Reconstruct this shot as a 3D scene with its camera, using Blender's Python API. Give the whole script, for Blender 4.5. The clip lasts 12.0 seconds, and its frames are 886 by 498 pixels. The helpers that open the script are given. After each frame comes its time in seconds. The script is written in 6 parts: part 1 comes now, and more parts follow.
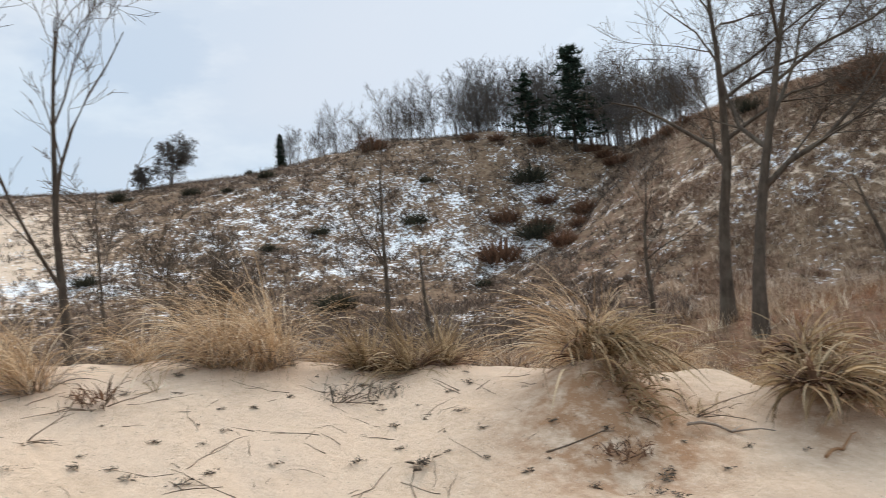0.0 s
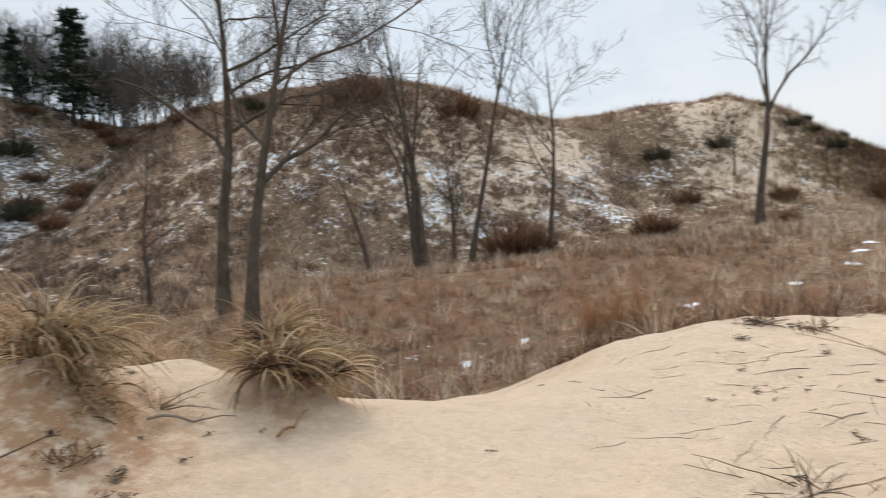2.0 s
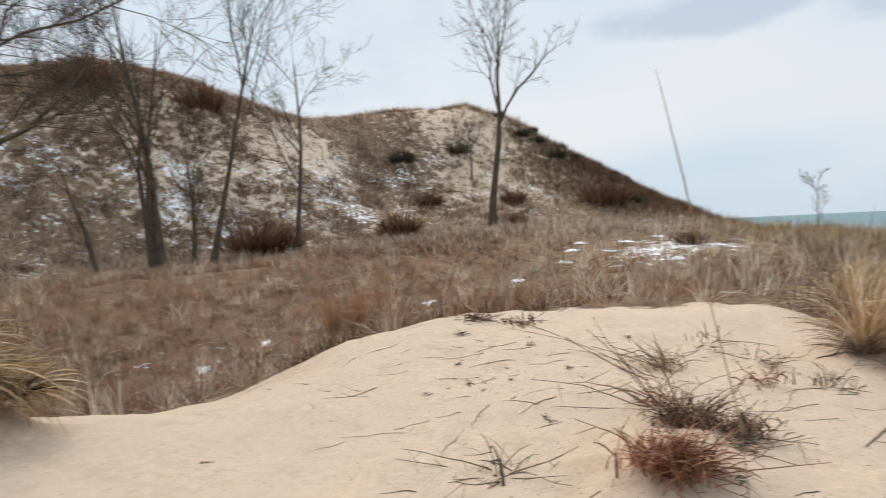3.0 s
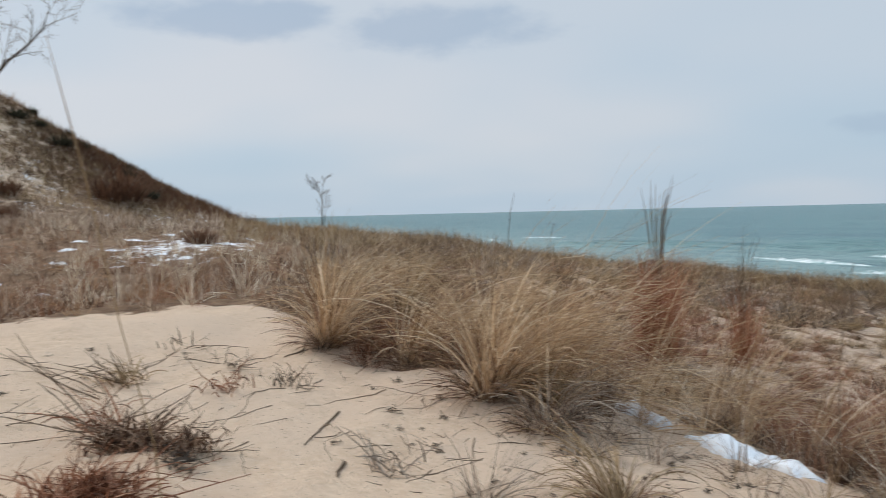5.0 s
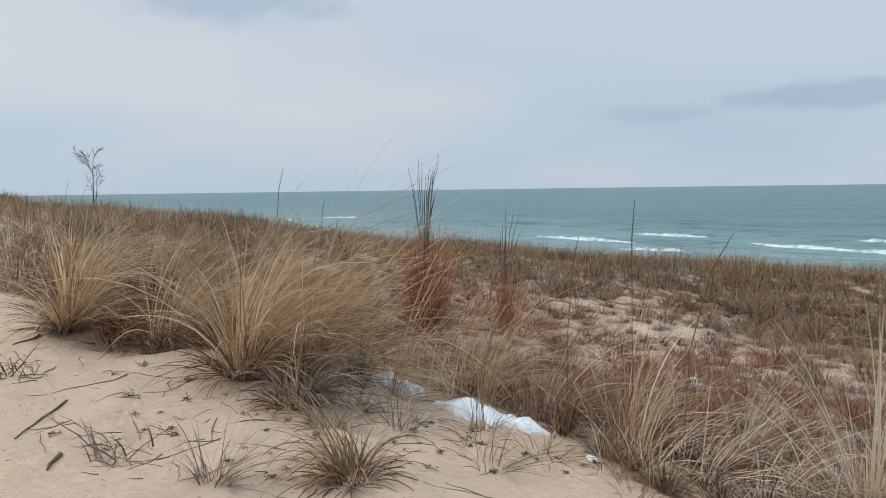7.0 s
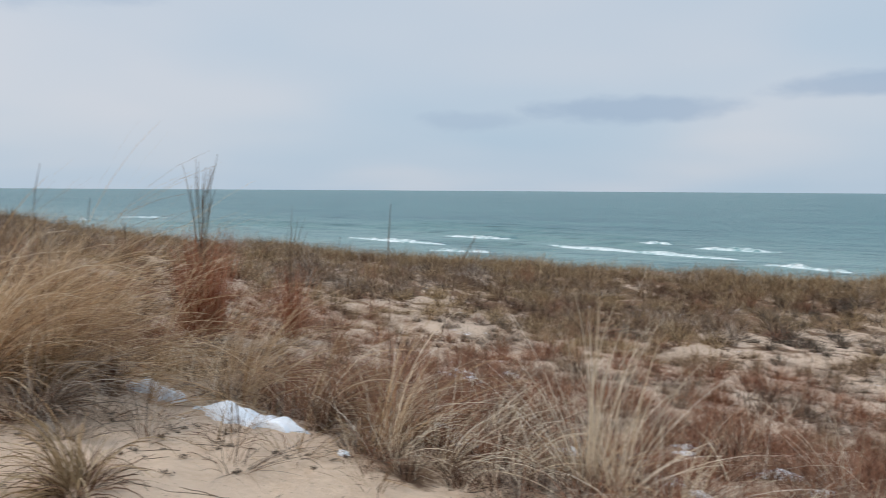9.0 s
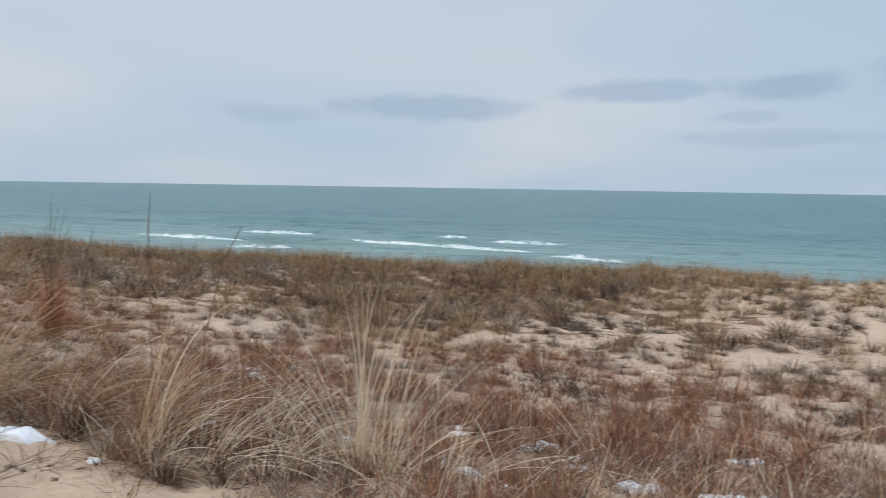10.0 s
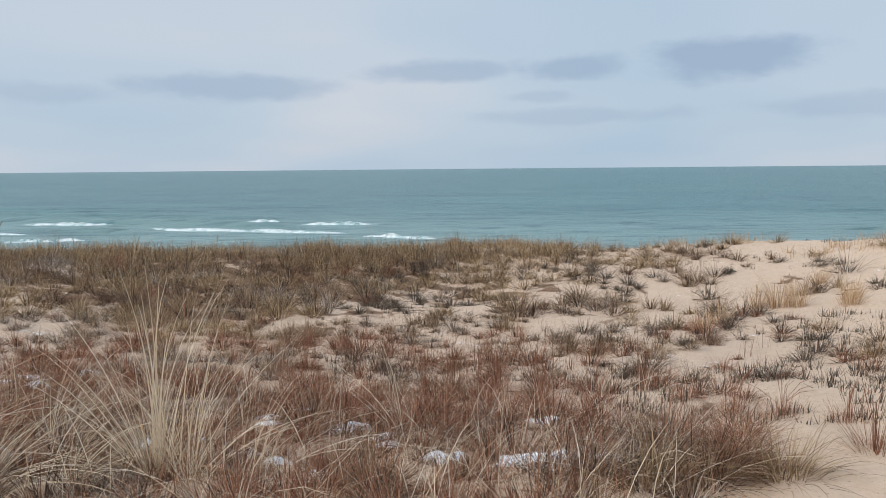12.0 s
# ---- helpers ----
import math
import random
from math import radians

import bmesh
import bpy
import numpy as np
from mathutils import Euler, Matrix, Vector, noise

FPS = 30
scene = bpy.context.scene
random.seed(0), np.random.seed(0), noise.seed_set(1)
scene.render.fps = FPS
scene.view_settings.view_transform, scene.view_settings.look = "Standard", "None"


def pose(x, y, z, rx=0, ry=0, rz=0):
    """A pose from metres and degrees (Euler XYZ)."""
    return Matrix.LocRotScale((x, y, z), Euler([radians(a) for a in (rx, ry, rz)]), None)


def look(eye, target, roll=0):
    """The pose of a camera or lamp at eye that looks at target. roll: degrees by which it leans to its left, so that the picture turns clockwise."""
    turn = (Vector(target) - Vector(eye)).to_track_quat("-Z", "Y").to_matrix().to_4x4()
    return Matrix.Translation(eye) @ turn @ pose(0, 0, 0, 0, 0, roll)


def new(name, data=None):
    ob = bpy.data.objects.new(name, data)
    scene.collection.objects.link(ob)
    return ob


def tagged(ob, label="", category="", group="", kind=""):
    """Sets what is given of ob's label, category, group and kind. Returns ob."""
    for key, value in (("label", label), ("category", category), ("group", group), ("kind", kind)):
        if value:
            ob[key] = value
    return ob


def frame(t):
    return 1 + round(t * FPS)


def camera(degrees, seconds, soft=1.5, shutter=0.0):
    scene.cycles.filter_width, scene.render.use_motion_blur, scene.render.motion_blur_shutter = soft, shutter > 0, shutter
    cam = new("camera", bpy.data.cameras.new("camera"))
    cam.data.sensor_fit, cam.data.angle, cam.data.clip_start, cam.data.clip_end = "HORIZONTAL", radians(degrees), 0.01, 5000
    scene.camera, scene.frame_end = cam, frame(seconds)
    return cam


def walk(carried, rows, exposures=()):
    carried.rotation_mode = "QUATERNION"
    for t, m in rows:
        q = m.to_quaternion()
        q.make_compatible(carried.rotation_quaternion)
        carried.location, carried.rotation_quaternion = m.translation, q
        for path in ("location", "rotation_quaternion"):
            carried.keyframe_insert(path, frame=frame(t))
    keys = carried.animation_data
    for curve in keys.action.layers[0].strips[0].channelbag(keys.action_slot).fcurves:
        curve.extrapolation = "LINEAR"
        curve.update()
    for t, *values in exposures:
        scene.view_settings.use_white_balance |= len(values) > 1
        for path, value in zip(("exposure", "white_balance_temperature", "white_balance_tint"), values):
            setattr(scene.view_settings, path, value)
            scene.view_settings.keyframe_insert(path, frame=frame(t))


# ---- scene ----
cam = camera(61.9, 12.0, soft=0.9, shutter=0.35)
# seconds, eye, yaw, pitch, roll
WAY = [
    (0, 0.356, -0.305, 1.399, -30.40, 2.90, -4.66),
    (0.5, 0.442, -0.298, 1.381, -37.70, 2.16, -4.18),
    (1, 0.538, -0.310, 1.362, -47.55, 1.06, -3.31),
    (1.5, 0.601, -0.334, 1.346, -57.10, 0.18, -3.01),
    (2, 0.655, -0.385, 1.352, -67.07, -0.35, -3.12),
    (2.5, 0.640, -0.490, 1.364, -76.70, -0.84, -3.21),
    (4.5, 1.049, -0.979, 1.373, -113.29, -2.57, -1.18),
    (5, 0.979, -1.157, 1.358, -121.60, -2.85, -1.36),
    (5.5, 0.913, -1.260, 1.343, -128.42, -3.29, -0.77),
    (6, 0.849, -1.323, 1.324, -133.15, -4.05, -0.48),
    (6.5, 0.822, -1.405, 1.303, -135.75, -4.54, -0.61),
    (8.5, 0.502, -1.501, 1.324, -144.45, -4.51, -0.29),
    (9, 0.372, -1.576, 1.317, -151.30, -4.62, 0.35),
    (9.5, 0.191, -1.616, 1.296, -158.40, -4.84, 0.82),
    (10, 0.147, -1.665, 1.280, -166.46, -4.84, 0.93),
    (10.5, 0.135, -1.662, 1.295, -173.34, -4.84, 0.30),
    (11, 0.101, -1.685, 1.290, -177.97, -5.37, 0.15),
    (11.5, 0.066, -1.695, 1.288, -180.45, -5.92, -0.09),
    (12, 0.044, -1.698, 1.288, -180.88, -6.29, -0.51),
]
walk(cam, [(t, pose(x, y, z, 0, 0, yaw) @ pose(0, 0, 0, 90 + pitch, 0, 0) @ pose(0, 0, 0, 0, 0, roll)) for t, x, y, z, yaw, pitch, roll in WAY],
     [(0, 0.0, 6580, 10), (1, 0.0, 6750, 11), (2.5, 0.0, 6850, 11), (4.5, -0.37, 6480, 10), (8.5, -0.38, 6480, 11.5), (12, -0.34, 6520, 12)])

# ---- sky and sun: a bright, thinly overcast winter day ----
SUN_UP, SUN_TURN = 42, 58


CLOUD_BANKS = [
    (-157.8, 7.5, 6.9, 1.9, 0.9), (-169.4, 7.4, 4.8, 1.2, 0.75), (-179.7, 7.2, 6.4, 1.0, 0.6), (165.2, 6.0, 8.0, 1.2, 0.6), (-171.8, 5.3, 3.4, 0.6, 0.35), (-168, 3.7, 9, 0.8, 0.35),
    (153, 5.3, 4.9, 0.9, 0.35), (106.6, 14.5, 9, 1.7, 0.6), (121, 13.7, 9, 1.9, 0.55), (9, 17.6, 9, 4.2, 0.5), (2, 10, 14, 5, 0.4), (60, 21, 10, 2.5, 0.35), (28, 17, 32, 11, 0.36), (62, 16, 26, 9, 0.26), (140, 18, 12, 2.5, 0.35), (-150, 4, 8, 1.0, 0.4),
]


def make_world():
    world = bpy.data.worlds.new("overcast_sky")
    scene.world = world
    world.use_nodes = True
    nt = world.node_tree
    nt.nodes.clear()
    N, L = nt.nodes.new, nt.links.new
    out, back = N("ShaderNodeOutputWorld"), N("ShaderNodeBackground")
    sky = N("ShaderNodeTexSky")
    sky.sky_type, sky.sun_disc = "NISHITA", False
    sky.sun_elevation, sky.sun_rotation = radians(SUN_UP), radians(SUN_TURN)
    sky.air_density, sky.dust_density, sky.ozone_density = 1.0, 3.0, 1.0
    dim = N("ShaderNodeMix")
    dim.data_type, dim.blend_type = "RGBA", "MULTIPLY"
    dim.inputs["Factor"].default_value = 1
    dim.inputs["B"].default_value = (0.09, 0.09, 0.09, 1)
    L(sky.outputs["Color"], dim.inputs["A"])
    co, sep = N("ShaderNodeTexCoord"), N("ShaderNodeSeparateXYZ")
    L(co.outputs["Generated"], sep.inputs[0])
    # the cloud deck, seen flat: lines of cloud draw together towards the horizon
    up = N("ShaderNodeMath"); up.operation = "MAXIMUM"; up.inputs[1].default_value = 0.0
    L(sep.outputs["Z"], up.inputs[0])
    lift = N("ShaderNodeMath"); lift.operation = "ADD"; lift.inputs[1].default_value = 0.22
    L(up.outputs[0], lift.inputs[0])
    flat = N("ShaderNodeVectorMath"); flat.operation = "DIVIDE"
    three = N("ShaderNodeCombineXYZ")
    for k in range(3):
        L(lift.outputs[0], three.inputs[k])
    L(co.outputs["Generated"], flat.inputs[0]); L(three.outputs[0], flat.inputs[1])
    big = N("ShaderNodeTexNoise"); big.inputs["Scale"].default_value = 0.55; big.inputs["Detail"].default_value = 2.5; big.inputs["Roughness"].default_value = 0.5
    L(flat.outputs[0], big.inputs["Vector"])
    deck = N("ShaderNodeValToRGB")
    deck.color_ramp.elements[0].position, deck.color_ramp.elements[0].color = 0.30, (0.60, 0.79, 0.96, 1)
    deck.color_ramp.elements[1].position, deck.color_ramp.elements[1].color = 0.72, (0.87, 0.925, 1.0, 1)
    mid = deck.color_ramp.elements.new(0.5); mid.color = (0.70, 0.845, 0.985, 1)
    L(big.outputs["Fac"], deck.inputs["Fac"])
    # darker cloud banks: bearing, height, half width, half depth in degrees, and how dark
    wisp = N("ShaderNodeMapping"); wisp.inputs["Scale"].default_value = (1.0, 1.0, 2.2)
    L(co.outputs["Generated"], wisp.inputs["Vector"])
    fray = N("ShaderNodeTexNoise"); fray.inputs["Scale"].default_value = 11; fray.inputs["Detail"].default_value = 4; fray.inputs["Roughness"].default_value = 0.55
    L(wisp.outputs[0], fray.inputs["Vector"])
    fringe = N("ShaderNodeMapRange"); fringe.inputs["To Min"].default_value = -0.75; fringe.inputs["To Max"].default_value = 0.75
    L(fray.outputs["Fac"], fringe.inputs["Value"])
    total = None
    for bearing, height, half_w, half_h, dense in CLOUD_BANKS:
        turn = N("ShaderNodeMapping"); turn.vector_type = "POINT"
        turn.inputs["Rotation"].default_value = (0, 0, radians(bearing))
        L(co.outputs["Generated"], turn.inputs["Vector"])
        size = N("ShaderNodeMapping")
        size.inputs["Location"].default_value = (0, 0, -math.sin(radians(height)) / math.sin(radians(half_h)))
        size.inputs["Scale"].default_value = (1 / math.sin(radians(half_w)), 0.0, 1 / math.sin(radians(half_h)))
        L(turn.outputs[0], size.inputs["Vector"])
        far = N("ShaderNodeVectorMath"); far.operation = "LENGTH"
        L(size.outputs[0], far.inputs[0])
        rag = N("ShaderNodeMath"); rag.operation = "ADD"
        L(far.outputs["Value"], rag.inputs[0]); L(fringe.outputs[0], rag.inputs[1])
        soft = N("ShaderNodeMapRange"); soft.interpolation_type = "SMOOTHSTEP"
        soft.inputs["From Min"].default_value, soft.inputs["From Max"].default_value = 1.1, 0.45
        soft.inputs["To Max"].default_value = dense
        L(rag.outputs[0], soft.inputs["Value"])
        ahead = N("ShaderNodeSeparateXYZ"); L(turn.outputs[0], ahead.inputs[0])
        front = N("ShaderNodeMath"); front.operation = "GREATER_THAN"; front.inputs[1].default_value = 0.0
        L(ahead.outputs["Y"], front.inputs[0])
        one = N("ShaderNodeMath"); one.operation = "MULTIPLY"
        L(soft.outputs[0], one.inputs[0]); L(front.outputs[0], one.inputs[1])
        if total is None:
            total = one
        else:
            both_two = N("ShaderNodeMath"); both_two.operation = "MAXIMUM"
            L(total.outputs[0], both_two.inputs[0]); L(one.outputs[0], both_two.inputs[1])
            total = both_two
    banks = N("ShaderNodeMix"); banks.data_type = "RGBA"; banks.inputs["B"].default_value = (0.45, 0.60, 0.80, 1)
    L(total.outputs[0], banks.inputs["Factor"]); L(deck.outputs["Color"], banks.inputs["A"])
    # an overcast sky is brightest overhead
    rise = N("ShaderNodeMapRange"); rise.inputs["From Min"].default_value = 0.40; rise.inputs["From Max"].default_value = 1.0
    rise.inputs["To Min"].default_value = 1.0; rise.inputs["To Max"].default_value = 2.1
    L(sep.outputs["Z"], rise.inputs["Value"])
    # the cloud is thinner and whiter about the hidden sun
    near = N("ShaderNodeVectorMath"); near.operation = "DOT_PRODUCT"
    near.inputs[1].default_value = (math.sin(radians(SUN_TURN)) * math.cos(radians(SUN_UP)), math.cos(radians(SUN_TURN)) * math.cos(radians(SUN_UP)), math.sin(radians(SUN_UP)))
    L(co.outputs["Generated"], near.inputs[0])
    veil = N("ShaderNodeMapRange"); veil.interpolation_type = "SMOOTHSTEP"; veil.inputs["From Min"].default_value = 0.72; veil.inputs["From Max"].default_value = 1.0; veil.inputs["To Max"].default_value = 0.12
    L(near.outputs["Value"], veil.inputs["Value"])
    white = N("ShaderNodeMix"); white.data_type = "RGBA"; white.inputs["B"].default_value = (0.88, 0.90, 0.95, 1)
    L(veil.outputs[0], white.inputs["Factor"]); L(banks.outputs["Result"], white.inputs["A"])
    bright = N("ShaderNodeVectorMath"); bright.operation = "SCALE"
    L(white.outputs["Result"], bright.inputs[0]); L(rise.outputs[0], bright.inputs["Scale"])
    both = N("ShaderNodeMix"); both.data_type = "RGBA"; both.inputs["Factor"].default_value = 0.88
    L(dim.outputs["Result"], both.inputs["A"]); L(bright.outputs[0], both.inputs["B"])
    L(both.outputs["Result"], back.inputs["Color"])
    L(back.outputs[0], out.inputs["Surface"])


make_world()
sun = new("sun", bpy.data.lights.new("sun", "SUN"))
sun.data.energy, sun.data.angle, sun.data.color = 2.3, radians(16), (1.0, 0.87, 0.72)
_el, _az = radians(SUN_UP), radians(SUN_TURN)
sun.matrix_world = look((60 * math.sin(_az) * math.cos(_el), 60 * math.cos(_az) * math.cos(_el), 60 * math.sin(_el)), (0, 0, 0))

# ---- materials ----
class Shade:
    """A small builder for node materials."""

    def __init__(self, name, rough=0.9):
        self.m = bpy.data.materials.new(name)
        self.m.use_nodes = True
        self.nt = self.m.node_tree
        self.b = self.nt.nodes["Principled BSDF"]
        self.b.inputs["Roughness"].default_value = rough
        self.b.inputs["Specular IOR Level"].default_value = 0.25
        self.co = self.nt.nodes.new("ShaderNodeTexCoord")
        self.geo = self.nt.nodes.new("ShaderNodeNewGeometry")

    def link(self, a, b):
        self.nt.links.new(a, b)

    def noise(self, scale, detail=4, rough=0.55, stretch=(1, 1, 1)):
        mp = self.nt.nodes.new("ShaderNodeMapping")
        mp.inputs["Scale"].default_value = stretch
        self.link(self.geo.outputs["Position"], mp.inputs["Vector"])
        n = self.nt.nodes.new("ShaderNodeTexNoise")
        n.inputs["Scale"].default_value, n.inputs["Detail"].default_value, n.inputs["Roughness"].default_value = scale, detail, rough
        self.link(mp.outputs[0], n.inputs["Vector"])
        return n.outputs["Fac"]

    def ramp(self, fac, *stops):
        r = self.nt.nodes.new("ShaderNodeValToRGB")
        e = r.color_ramp.elements
        while len(e) < len(stops):
            e.new(0.5)
        for el, (p, c) in zip(e, stops):
            el.position, el.color = p, (*c, 1)
        self.link(fac, r.inputs["Fac"])
        return r.outputs["Color"]

    def mix(self, fac, a, b, blend="MIX"):
        m = self.nt.nodes.new("ShaderNodeMix")
        m.data_type, m.blend_type = "RGBA", blend
        for sock, v in (("Factor", fac), ("A", a), ("B", b)):
            if isinstance(v, (int, float)):
                m.inputs[sock].default_value = v
            elif isinstance(v, tuple):
                m.inputs[sock].default_value = (*v, 1)
            else:
                self.link(v, m.inputs[sock])
        return m.outputs["Result"]

    def math(self, op, a, b=0.0, clamp=False):
        m = self.nt.nodes.new("ShaderNodeMath")
        m.operation, m.use_clamp = op, clamp
        for k, v in enumerate((a, b)):
            if isinstance(v, (int, float)):
                m.inputs[k].default_value = v
            else:
                self.link(v, m.inputs[k])
        return m.outputs[0]

    def fit(self, v, a, b, lo=0.0, hi=1.0):
        r = self.nt.nodes.new("ShaderNodeMapRange")
        for k, x in zip(("From Min", "From Max", "To Min", "To Max"), (a, b, lo, hi)):
            r.inputs[k].default_value = x
        self.link(v, r.inputs["Value"])
        return r.outputs[0]

    def field(self, name):
        a = self.nt.nodes.new("ShaderNodeAttribute")
        a.attribute_name = name
        return a.outputs["Fac"]

    def bump(self, height, strength, distance):
        b = self.nt.nodes.new("ShaderNodeBump")
        b.inputs["Strength"].default_value, b.inputs["Distance"].default_value = strength, distance
        self.link(height, b.inputs["Height"])
        self.link(b.outputs[0], self.b.inputs["Normal"])

    def color(self, c):
        self.link(c, self.b.inputs["Base Color"])
        return self


def make_ground():
    s = Shade("dune_ground", 0.95)
    grain, patch, wide = s.noise(420, 2), s.noise(14, 5, 0.62), s.noise(0.9, 4)
    sand = s.mix(s.fit(patch, 0.35, 0.7), (0.645, 0.472, 0.336), (0.765, 0.585, 0.435))
    sand = s.mix(s.fit(wide, 0.4, 0.65), sand, (0.68, 0.513, 0.383))
    sand = s.mix(s.fit(grain, 0.62, 0.75, 0, 0.5), sand, (0.40, 0.31, 0.23))
    stain = s.fit(s.noise(2.3, 6, 0.68), 0.53, 0.74, 0, 0.45)
    sand = s.mix(stain, sand, (0.43, 0.30, 0.20))
    sand = s.mix(s.math("MULTIPLY", s.field("earth"), s.fit(s.noise(5.5, 5, 0.7), 0.34, 0.6), True), sand, (0.40, 0.225, 0.125))
    pebble = s.noise(75, 1)
    sand = s.mix(s.fit(pebble, 0.70, 0.74, 0, 0.7), sand, (0.78, 0.70, 0.58))
    crumbs = s.fit(s.noise(30, 4, 0.75), 0.62, 0.68)
    sand = s.mix(s.field("dull"), sand, s.mix(s.fit(patch, 0.35, 0.7), (0.40, 0.305, 0.24), (0.54, 0.425, 0.345)))
    litter = s.math("MULTIPLY", crumbs, s.field("litter"))
    sand = s.mix(litter, sand, (0.13, 0.095, 0.07))
    duff = s.ramp(s.noise(3.2, 6, 0.7), (0.3, (0.075, 0.047, 0.030)), (0.5, (0.19, 0.115, 0.068)), (0.68, (0.32, 0.225, 0.145)))
    red = s.mix(s.fit(s.noise(1.3, 4), 0.4, 0.65), duff, (0.23, 0.115, 0.07))
    duff = s.mix(s.field("red"), duff, red)
    edge = s.math("ADD", s.field("cover"), s.math("MULTIPLY", s.math("SUBTRACT", s.noise(1.7, 5, 0.65), 0.5), 1.5))
    ground = s.mix(s.fit(edge, 0.42, 0.58), sand, duff)
    fall = s.math("ADD", s.field("snow"), s.math("ADD", s.math("MULTIPLY", s.math("SUBTRACT", s.noise(0.5, 4, 0.6), 0.5), 1.1), s.math("MULTIPLY", s.math("SUBTRACT", s.noise(3.4, 6, 0.75, (1, 1, 0.7)), 0.5), 2.4)))
    ground = s.mix(s.fit(fall, 0.58, 0.70), ground, (0.86, 0.855, 0.86))
    wet = s.field("wet")
    ground = s.mix(wet, ground, (0.16, 0.13, 0.10))
    s.bump(s.math("ADD", s.math("MULTIPLY", s.noise(9, 6, 0.7), 1.0), s.math("MULTIPLY", grain, 0.12)), 0.8, 0.062)
    return s.color(ground).m


def make_blade(name, low, a, b, c, rough=0.75):
    """Dry grass: every blade its own tone, with fine streaks."""
    s = Shade(name, rough)
    tone = s.ramp(s.geo.outputs["Random Per Island"], (0.0, low), (0.35, a), (0.7, b), (1.0, c))
    streak = s.noise(60, 2)
    tone = s.mix(s.fit(streak, 0.35, 0.75, 0, 0.35), tone, low)
    s.color(tone)
    thin, mixed = s.nt.nodes.new("ShaderNodeBsdfTranslucent"), s.nt.nodes.new("ShaderNodeMixShader")
    mixed.inputs[0].default_value = 0.35
    s.link(tone, thin.inputs["Color"])
    s.link(s.b.outputs[0], mixed.inputs[1])
    s.link(thin.outputs[0], mixed.inputs[2])
    s.link(mixed.outputs[0], s.nt.nodes["Material Output"].inputs["Surface"])
    return s.m


def make_bark(name, dark, light, scale=9):
    s = Shade(name, 0.9)
    n = s.noise(scale, 6, 0.7, (1, 1, 0.25))
    s.bump(n, 0.8, 0.03)
    lichen = s.fit(s.noise(1.8, 4), 0.52, 0.66, 0, 0.55)
    return s.color(s.mix(lichen, s.ramp(n, (0.3, dark), (0.7, light)), (0.155, 0.126, 0.092))).m


GROUND = make_ground()
MARRAM = make_blade("dry_marram_grass", (0.20, 0.118, 0.062), (0.52, 0.345, 0.195), (0.73, 0.53, 0.335), (0.91, 0.765, 0.57))
OLIVE_GRASS = make_blade("olive_dry_grass", (0.12, 0.078, 0.042), (0.31, 0.208, 0.11), (0.49, 0.35, 0.20), (0.72, 0.56, 0.37))
GREY_GRASS = make_blade("grey_dead_grass", (0.07, 0.05, 0.037), (0.24, 0.182, 0.14), (0.42, 0.338, 0.27), (0.70, 0.60, 0.50))
RED_GRASS = make_blade("rust_red_bluestem", (0.075, 0.03, 0.018), (0.24, 0.10, 0.056), (0.41, 0.195, 0.115), (0.60, 0.36, 0.24))
BRIGHT_RED = make_blade("bright_rust_bluestem", (0.16, 0.055, 0.03), (0.33, 0.115, 0.06), (0.46, 0.19, 0.105), (0.58, 0.31, 0.19))
RUST_GRASS = make_blade("orange_rust_grass", (0.17, 0.085, 0.045), (0.33, 0.17, 0.085), (0.46, 0.265, 0.14), (0.56, 0.36, 0.215))
TAN_GRASS = make_blade("straw_grass", (0.62, 0.49, 0.34), (0.80, 0.67, 0.50), (0.89, 0.79, 0.63), (0.94, 0.87, 0.75))
BROWN_GRASS = make_blade("brown_field_grass", (0.07, 0.042, 0.025), (0.22, 0.138, 0.082), (0.40, 0.27, 0.17), (0.66, 0.51, 0.35))
SAGE = make_blade("dark_sage_stubble", (0.046, 0.035, 0.027), (0.102, 0.078, 0.059), (0.178, 0.142, 0.108), (0.34, 0.28, 0.22))
UMBER_GRASS = make_blade("umber_dead_grass", (0.034, 0.02, 0.014), (0.13, 0.072, 0.046), (0.25, 0.145, 0.092), (0.50, 0.345, 0.235))
HILL_GRASS = make_blade("bleached_hill_grass", (0.12, 0.082, 0.058), (0.38, 0.275, 0.20), (0.60, 0.46, 0.345), (0.84, 0.71, 0.58))
HEATH = make_blade("dark_winter_heath", (0.045, 0.032, 0.026), (0.105, 0.076, 0.060), (0.18, 0.132, 0.105), (0.33, 0.255, 0.20))
# near-black leaf colour that paints in the shade at the tussock cores
SHADED_FEET = make_blade("shade_toned_tussock_core", (0.022, 0.015, 0.012), (0.055, 0.038, 0.029), (0.10, 0.070, 0.052), (0.20, 0.145, 0.11))
SLOPE_HEATH = make_blade("brown_slope_heath", (0.085, 0.050, 0.034), (0.22, 0.132, 0.090), (0.36, 0.235, 0.165), (0.58, 0.42, 0.31))
TWIG = make_blade("dark_driftwood_twig", (0.081, 0.058, 0.044), (0.162, 0.111, 0.077), (0.257, 0.182, 0.125), (0.405, 0.305, 0.219))
SHRUB = make_blade("brown_winter_shrub", (0.069, 0.037, 0.024), (0.125, 0.065, 0.04), (0.194, 0.1, 0.059), (0.263, 0.147, 0.09))
SHRUB_DARK = make_blade("dark_evergreen_shrub", (0.02, 0.022, 0.015), (0.04, 0.04, 0.026), (0.062, 0.058, 0.037), (0.09, 0.078, 0.05))
